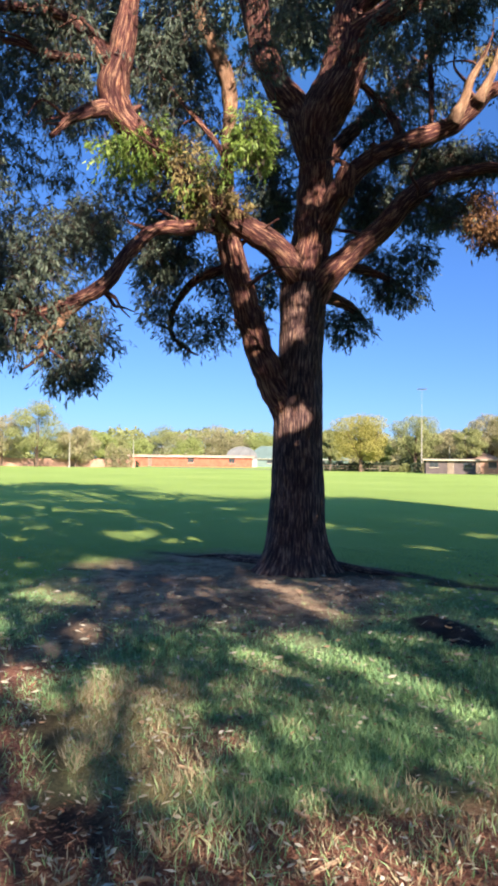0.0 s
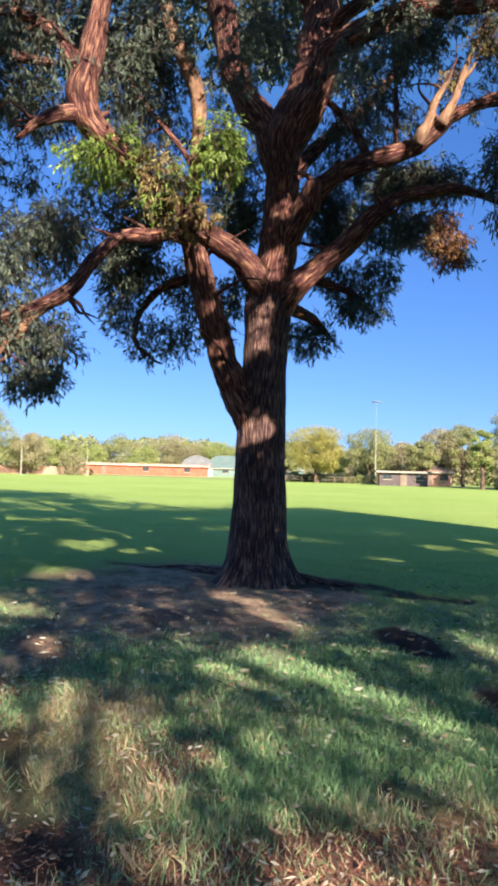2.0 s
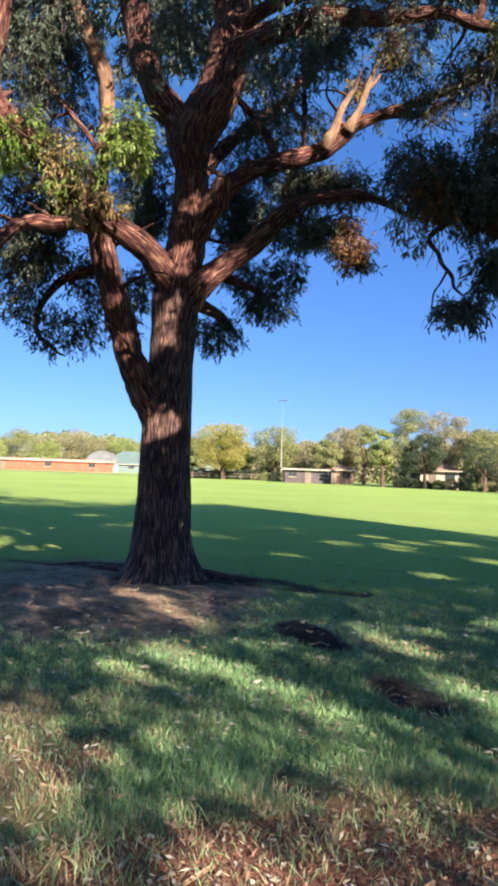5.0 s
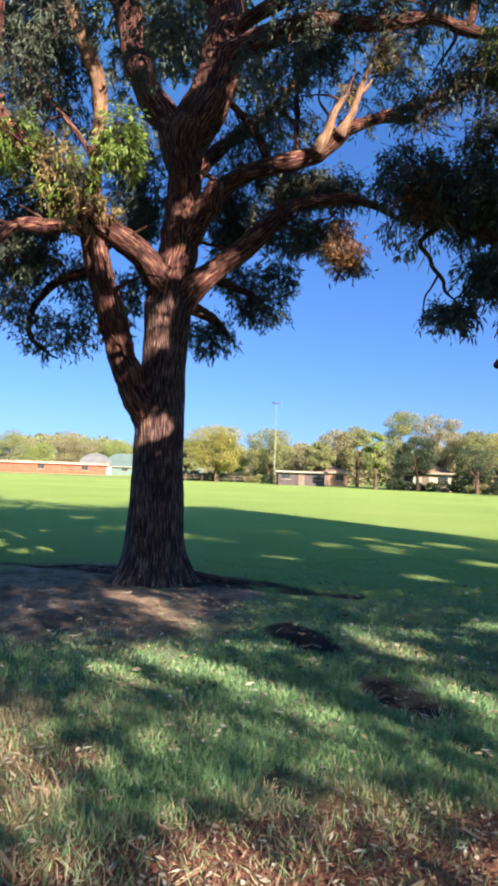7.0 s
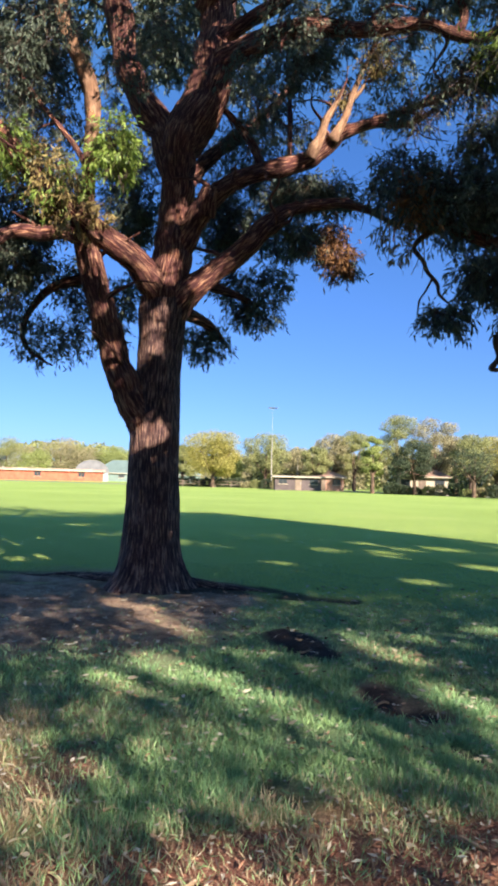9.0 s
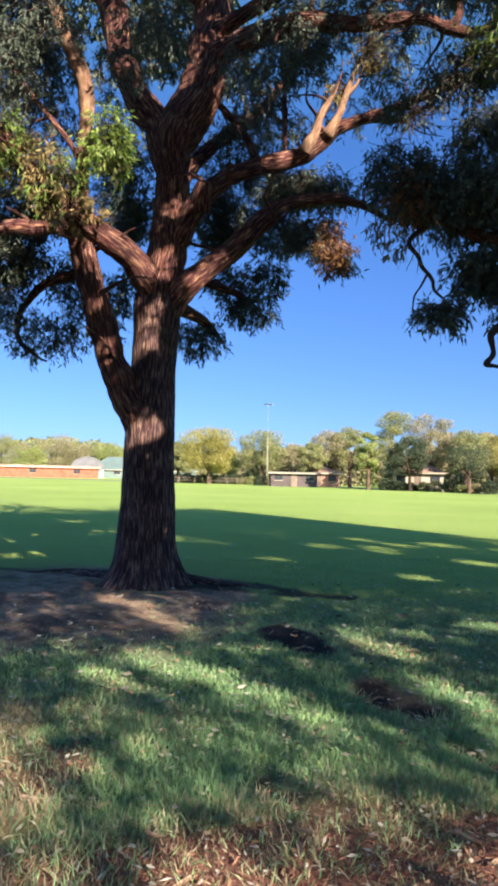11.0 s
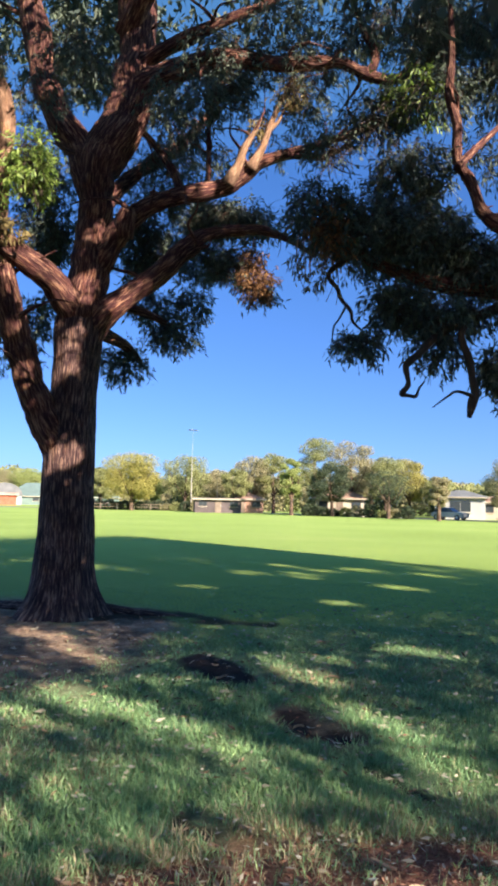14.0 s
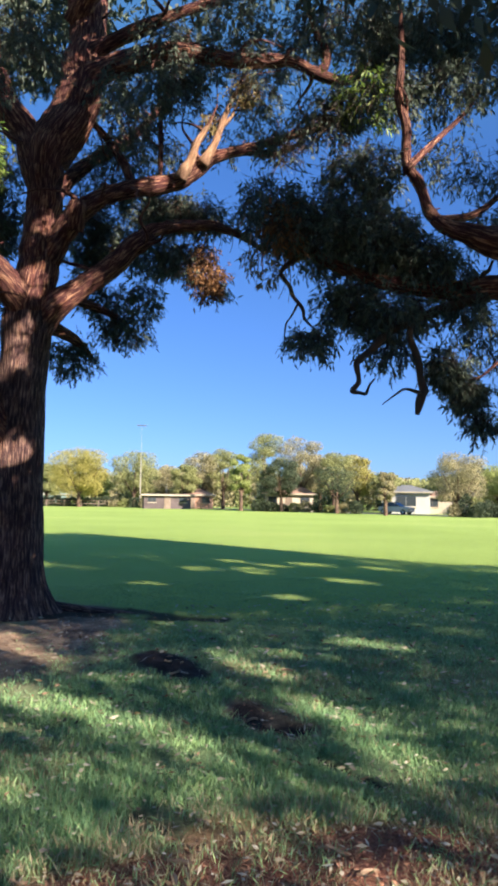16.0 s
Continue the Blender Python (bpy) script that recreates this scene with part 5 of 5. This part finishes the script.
def house(x, y, turn, width, deep, wall, roof, walls, roofing, label, bays=4, ridge=True, door=1, trim=None, widest=0.7):
    """A single-storey building: walls, a pitched or flat roof with eaves, a door and windows with frames and sills."""
    h = tagged(empty("house", x, y, 0, turn), label, "house", "buildings beyond the field")
    w, d = width / 2, deep / 2
    block("wall", -w, -d, -0.4, w, d, wall, walls, h)
    bm = bmesh.new()
    e = 0.45
    if ridge:
        vs = [bm.verts.new(v) for v in ((-w - e, -d - e, wall - 0.05), (w + e, -d - e, wall - 0.05), (w + e, d + e, wall - 0.05), (-w - e, d + e, wall - 0.05),
                                         (-w - e, -d - e, wall + 0.1), (w + e, -d - e, wall + 0.1), (w + e, d + e, wall + 0.1), (-w - e, d + e, wall + 0.1), (-w + d * 0.7, 0, wall + roof), (w - d * 0.7, 0, wall + roof))]
        for f in ((0, 1, 5, 4), (1, 2, 6, 5), (2, 3, 7, 6), (3, 0, 4, 7), (3, 2, 1, 0), (4, 5, 9, 8), (6, 7, 8, 9), (5, 6, 9), (7, 4, 8)):
            bm.faces.new([vs[i] for i in f])
    else:
        box(bm, -w - e, -d - e, wall, w + e, d + e, wall + roof)
    part("roof", bm, roofing, h)
    block("gutter", -w - e, -d - e - 0.1, wall - 0.06, w + e, -d - e - 0.003, wall + 0.07, CREAM, h)
    step = width / bays
    half = min(step * 0.28, widest)
    for k in range(bays):
        cx = -w + step * (k + 0.5)
        if k == door:
            dr = block("door", cx - 0.45, -d - 0.06, 0.02, cx + 0.45, -d - 0.004, 2.0, TIMBER, h, "brown timber door")
            block("handle", cx + 0.3, -d - 0.1, 0.95, cx + 0.36, -d - 0.062, 1.1, STEEL, dr)
            continue
        win = block("window", cx - half, -d - 0.05, 0.9, cx + half, -d - 0.004, max(1.95, wall - 0.45) if widest > 1 else min(1.95, wall - 0.25), trim or GREY_WALL, h, "framed window")
        block("pane", cx - half + 0.06, -d - 0.062, 0.97, cx - 0.03, -d - 0.052, max(1.88, wall - 0.52) if widest > 1 else min(1.88, wall - 0.32), GLASS, win)
        block("pane", cx + 0.03, -d - 0.062, 0.97, cx + half - 0.06, -d - 0.052, max(1.88, wall - 0.52) if widest > 1 else min(1.88, wall - 0.32), GLASS, win)
        block("sill", cx - half - 0.05, -d - 0.12, 0.82, cx + half + 0.05, -d - 0.004, 0.897, CREAM, win)
    return h


house(-13.0, 152, 0, 27, 7, 2.1, 0.45, BRICK, ROOF_PINK, "long low red brick clubhouse with a pale flat roof", 3, False, 0, BRICK_DARK)
house(11.0, 167, 0, 25, 12, 1.9, 3.2, TIN_PALE, TIN_PALE, "wide hall with a pale green tin roof", 6, True, 3)
house(-15.1, 176, 10, 4.5, 6, 4.0, 1.6, CREAM, ROOF_PINK, "pale house among the trees", 3, True, 1)
house(-22, 181, -8, 10, 8, 4.5, 2.4, WHITE, TIN, "white house with a grey roof on the rise", 3, True, 1)
house(28.0, 95, -12, 6.6, 5, 1.9, 0.2, GREY_WALL, SHED_ROOF, "dark grey shed with a flat tin roof", 3, False, 1)
house(33.8, 98, -14, 4.2, 5, 2.0, 1.0, BRICK_PALE, TILE, "pink brick house with brown tiles", 2, True, 0)
house(42.4, 84, -28, 6.5, 6, 2.3, 1.3, CREAM, TILE, "cream house with a brown tiled roof", 3, True, 1)
house(55.3, 74.8, -38, 6.0, 7, 2.75, 1.0, WHITE, TIN_DULL, "white house with a wide glazed front and grey roof", 1, True, 3, WHITE, 1.3)
house(61.5, 72.3, -40, 9, 7, 2.2, 1.0, CREAM, TILE, "cream house behind the garden trees", 3, True, 1)

road = []
side = [(-90, 128), (-22, 131), (8, 113), (24, 105), (33.5, 98), (41, 82), (46, 68), (51, 58), (62, 44), (80, 24)]
verts = [(x, y, 0.012) for x, y in side] + [(x + 4.5, y + 6.0, 0.012) for x, y in side]
ASPHALT = plain_material("pale_asphalt", (0.16, 0.15, 0.145), 0.9, 3, 0.25)
n = len(side)
tagged(link_mesh("road", verts, [(k, k + 1, n + k + 1, n + k) for k in range(n - 1)], [ASPHALT]), "pale asphalt road past the field", "road", kind="structure")



def parked_car(x, y, turn):
    """A pale hatchback: lower body with wheel openings' sills, a tapered glazed cabin, lights and four wheels."""
    car = tagged(empty("car", x, y, 0.012, turn), "pale silver hatchback parked on the road", "car")
    bm = bmesh.new()
    side_line = [(-2.0, 0.32), (-2.05, 0.75), (-1.75, 0.92), (1.15, 0.95), (1.95, 0.78), (2.05, 0.45), (1.98, 0.28)]
    for z_off in (-0.84, 0.84):
        bm.faces.new([bm.verts.new((a, z_off, b)) for a, b in side_line])
    bm.verts.ensure_lookup_table()
    n = len(side_line)
    for k in range(n):
        bm.faces.new([bm.verts[k], bm.verts[(k + 1) % n], bm.verts[n + (k + 1) % n], bm.verts[n + k]])
    bmesh.ops.bevel(bm, geom=list(bm.edges), offset=0.07, segments=2, affect="EDGES")
    part("body", bm, CAR_PAINT, car)
    bm = bmesh.new()
    low = [bm.verts.new(v) for v in ((-1.8, -0.76, 0.9), (0.95, -0.76, 0.92), (0.95, 0.76, 0.92), (-1.8, 0.76, 0.9))]
    high = [bm.verts.new(v) for v in ((-1.45, -0.58, 1.42), (0.15, -0.58, 1.42), (0.15, 0.58, 1.42), (-1.45, 0.58, 1.42))]
    for k in range(4):
        bm.faces.new([low[k], low[(k + 1) % 4], high[(k + 1) % 4], high[k]])
    bm.faces.new(high)
    part("window", bm, GLASS, car, "dark car glass")
    block("roof", -1.52, -0.61, 1.40, 0.2, 0.61, 1.47, CAR_PAINT, car, "", 0.025)
    for wy in (-0.80, 0.80):
        for wx in (-1.3, 1.3):
            bm = bmesh.new()
            bmesh.ops.create_cone(bm, cap_ends=True, segments=20, radius1=0.31, radius2=0.31, depth=0.2, matrix=Matrix.Translation((wx, wy, 0.31)) @ Matrix.Rotation(radians(90), 4, "X"))
            wheel = part("wheel", bm, TYRE, car, "black tyre")
            bm = bmesh.new()
            bmesh.ops.create_cone(bm, cap_ends=True, segments=16, radius1=0.19, radius2=0.19, depth=0.22, matrix=Matrix.Translation((wx, wy, 0.31)) @ Matrix.Rotation(radians(90), 4, "X"))
            part("rim", bm, STEEL, wheel)
        block("headlight", 1.88, wy * 0.8 - 0.16, 0.6, 2.06, wy * 0.8 + 0.16, 0.74, STEEL, car, "", 0.02)


CAR_PAINT = plain_material("silver_car_paint", (0.42, 0.42, 0.41), 0.35, 4, 0.08, 0.2, 0.0005)
TYRE = plain_material("tyre_rubber", (0.02, 0.02, 0.021), 0.85, 20, 0.2)
parked_car(48.7, 68.0, -62)

# low pinkish wall along the far left edge
garden_wall = tagged(empty("garden_wall", -41, 122.6), "low pinkish brick wall along the field", "wall")
for k in range(12):
    block("wall", -20 + 3.35 * k, -0.12, -0.3, -20 + 3.35 * k + 3.2, 0.12, 1.45, BRICK_PALE, garden_wall)
    block("pier", -20 + 3.35 * k + 3.2, -0.2, -0.3, -20 + 3.35 * (k + 1), 0.2, 1.6, BRICK_PALE, garden_wall)

# arched grey shed behind the clubhouse
arch = tagged(empty("arched_shed", -1.9, 156), "grey arched tin shed behind the clubhouse", "shed", "buildings beyond the field")
bm = bmesh.new()
ring = [(3.6 * math.cos(a), 2.0 + 2.7 * math.sin(a)) for a in np.linspace(0, math.pi, 17)]
front = [bm.verts.new((a, -4, b)) for a, b in ring]
rear = [bm.verts.new((a, 4, b)) for a, b in ring]
for k in range(16):
    bm.faces.new((front[k], rear[k], rear[k + 1], front[k + 1]))
bm.faces.new(front), bm.faces.new(rear[::-1])
part("roof", bm, TIN_DULL, arch)
block("wall", -3.5, -3.9, -0.3, 3.5, 3.9, 2.05, TIN, arch)


def pole(x, y, top, label, lamps):
    """A tall steel field light: tapered mast on a base plate, with a crossarm and floodlights."""
    p = tagged(empty("light_pole", x, y), label, "light pole", "poles beyond the field")
    tube(p, "mast", [(0, 0, -0.2, 0.09), (0, 0, top * 0.55, 0.06), (0, 0, top * 0.7, 0.02), (0, 0, top, 0.012)], MAST, 12, 0.0)
    block("base_plate", -0.25, -0.25, -0.1, 0.25, 0.25, 0.06, STEEL, p)
    if lamps:
        block("crossarm", -0.8, -0.03, top - 0.06, 0.8, 0.03, top, MAST, p)
        for k in (-1, 0, 1):
            lamp = block("floodlight", k * 0.5 - 0.2, -0.3, top + 0.004, k * 0.5 + 0.2, 0.2, top + 0.11, MAST, p, "", 0.03)
            block("glass", k * 0.5 - 0.16, -0.33, top + 0.02, k * 0.5 + 0.16, -0.304, top + 0.09, GLASS, lamp)


pole(26.4, 104, 12.8, "tall grey floodlight mast at the field's edge", True)
pole(-31.0, 116, 6.7, "slim pale pole before the trees", False)
pole(-24.2, 140, 7.0, "slim pale pole before the trees", False)
pole(29.2, 99, 4.7, "slim pale pole before the shed", False)


def fence(points, tall, gap, label):
    """Posts and two rails along the edge of the field."""
    f = tagged(empty("fence", points[0][0], points[0][1]), label, "fence")
    ox, oy = points[0]
    for (ax, ay), (bx, by) in zip(points[:-1], points[1:]):
        n = max(1, int(math.hypot(bx - ax, by - ay) / gap))
        a = math.degrees(math.atan2(by - ay, bx - ax))
        for k in range(n):
            px, py = ax + (bx - ax) * k / n - ox, ay + (by - ay) * k / n - oy
            post = block("post", -0.06, -0.06, -0.1, 0.06, 0.06, tall, TIMBER, f)
            post.location = (px, py, 0)
        for z in (tall * 0.45, tall * 0.88):
            rail = block("rail", 0, -0.09, z, math.hypot(bx - ax, by - ay), -0.062, z + 0.07, TIMBER, f)
            rail.location, rail.rotation_euler = (ax - ox, ay - oy, 0), (0, 0, radians(a))


fence([(10, 106.2), (23, 106)], 1.0, 2.2, "low timber fence in front of the hedge")

# ---------------------------------------------------------------- grass, litter
GRASS = leaf_material("grass_blade", (0.13, 0.265, 0.12), (0.345, 0.53, 0.275), 0.55, 0.4)
GRASS_PALE = leaf_material("pale_grass_blade", (0.22, 0.37, 0.145), (0.42, 0.58, 0.285), 0.55, 0.3)
STRAW = leaf_material("straw_blade", (0.25, 0.20, 0.125), (0.53, 0.45, 0.31), 0.7, 0.25)
LITTER = leaf_material("fallen_leaf", (0.27, 0.235, 0.185), (0.52, 0.475, 0.40), 0.6, 0.1)
LITTER_BROWN = leaf_material("brown_fallen_leaf", (0.08, 0.05, 0.037), (0.36, 0.24, 0.16), 0.7, 0.1)
CHIP = leaf_material("mulch_chip", (0.10, 0.045, 0.036), (0.42, 0.22, 0.15), 0.8, 0.05)


def scatter(count, near, far_, left=-0.62, right=1.15):
    """Points over the lawn in front of the viewer, denser close by."""
    y = near * (far_ / near) ** rng.uniform(0, 1, count)
    return y * rng.uniform(left, right, count), y


def lay(x, y, lift=0.0):
    return np.stack([x, y, height(x, y) + lift], -1)


x, y = scatter(420000, 2.3, 12.5)
soil, wet_and_shade, mulch, straw, rough = masks(x, y)
keep = rng.uniform(0, 1, len(x)) < (1 - 0.97 * soil) * np.clip(1 - 1.7 * wet_and_shade, 0, 1) * (1 - 0.8 * mulch) * np.clip(2.3 * fbm(x * 3.4, y * 3.4, 51) - 0.45, 0.12, 1)
x, y, straw, rough = x[keep], y[keep], straw[keep], rough[keep]
n = len(x)
lean = rng.normal(size=(n, 3)) * 0.6 + np.array([0, 0, 0.95])
lean[:, 2] = np.abs(lean[:, 2]) + 0.12
tall = rng.uniform(0.022, 0.080, n) * np.clip(1.35 - 0.1 * y, 0.6, 1) * (0.45 + 0.75 * rough) * (0.35 + 1.3 * fbm(x * 3.2, y * 3.2, 61))
wide_ = rng.uniform(0.0035, 0.0085, n) * np.clip(y / 5, 0.75, 2.0)
blades = leaves(lay(x, y, -0.004), lean, tall, wide_)
kind = np.where(rng.uniform(0, 1, n) < 1.6 * fbm(x * 2.7, y * 2.7, 91) - 0.45, 2, 0)
kind = np.where(rng.uniform(0, 1, n) < 0.05 + 0.8 * straw, 1, kind)
grass = quads_mesh("grass", blades, [GRASS, STRAW, GRASS_PALE], None, kind)
tagged(grass, "rough green grass with dry straw patches on the lawn", "grass", kind="stuff")

x, y = scatter(4800, 2.4, 9.6)
n = len(x)
flat = np.stack([rng.normal(size=n), rng.normal(size=n), rng.normal(size=n) * 0.18], -1)
fallen = leaves(lay(x, y, 0.030), flat, rng.uniform(0.025, 0.085, n) * np.clip(y / 4.5, 0.75, 1.2), rng.uniform(0.008, 0.026, n) * np.clip(y / 4.5, 0.8, 1.2))
litter = quads_mesh("leaf_litter", fallen, [LITTER, LITTER_BROWN], None, (rng.uniform(0, 1, n) < 0.3).astype(np.int32))
tagged(litter, "scattered pale dry gum leaves on the grass", "fallen leaves", kind="stuff")

x, y = scatter(40000, 2.3, 11.5)
soil, wet_and_shade, mulch, straw, rough = masks(x, y)
keep = rng.uniform(0, 1, len(x)) < np.maximum(mulch * (y < 6.5), 0.3 * soil)
x, y = x[keep], y[keep]
n = len(x)
flat = np.stack([rng.normal(size=n), rng.normal(size=n), rng.normal(size=n) * 0.35], -1)
chips = quads_mesh("mulch", leaves(lay(x, y, 0.008), flat, rng.uniform(0.012, 0.055, n), rng.uniform(0.004, 0.012, n)), [CHIP, LITTER], None, (rng.uniform(0, 1, n) < 0.06).astype(np.int32))
tagged(chips, "red-brown bark mulch and dry leaves beside the lawn", "mulch", kind="stuff")

BARK_STRIP = plain_material("shed_bark", (0.42, 0.29, 0.2), 0.8, 14, 0.35)
for k in range(40):
    y = 2.5 * (11.0 / 2.5) ** rng.uniform(0, 1)
    x = y * rng.uniform(-0.5, 0.75)
    L, w, bend = rng.uniform(0.06, 0.17), rng.uniform(0.006, 0.013), rng.uniform(-0.3, 0.3)
    bm = bmesh.new()
    rows = []
    for q in np.linspace(0, 1, 6):
        half_ = w * (0.35 + 0.65 * math.sin(math.pi * min(max(q, 0.08), 0.92)))
        rows.append([bm.verts.new((q * L - L / 2, half_ * s + bend * L * (q - 0.5) ** 2, 0.012 * abs(s) + up_ + 0.012 * math.sin(3 * q + k))) for s, up_ in ((-1, 0.0), (0, 0.0), (1, 0.0), (1, -0.004), (0, -0.004), (-1, -0.004))])
    for a, b in zip(rows[:-1], rows[1:]):
        for i in range(6):
            bm.faces.new((a[i], a[(i + 1) % 6], b[(i + 1) % 6], b[i]))
    bm.faces.new(rows[0][::-1]), bm.faces.new(rows[-1])
    me = bpy.data.meshes.new("bark_strip")
    bm.to_mesh(me)
    bm.free()
    me.materials.append(BARK_STRIP)
    ob = new("bark_strip", me)
    ob.matrix_world = pose(x, y, float(height(np.array(x), np.array(y))) + 0.012, 0, 0, rng.uniform(0, 360))
    tagged(ob, "curled strip of pale shed gum bark on the ground", "bark", "shed bark strips")
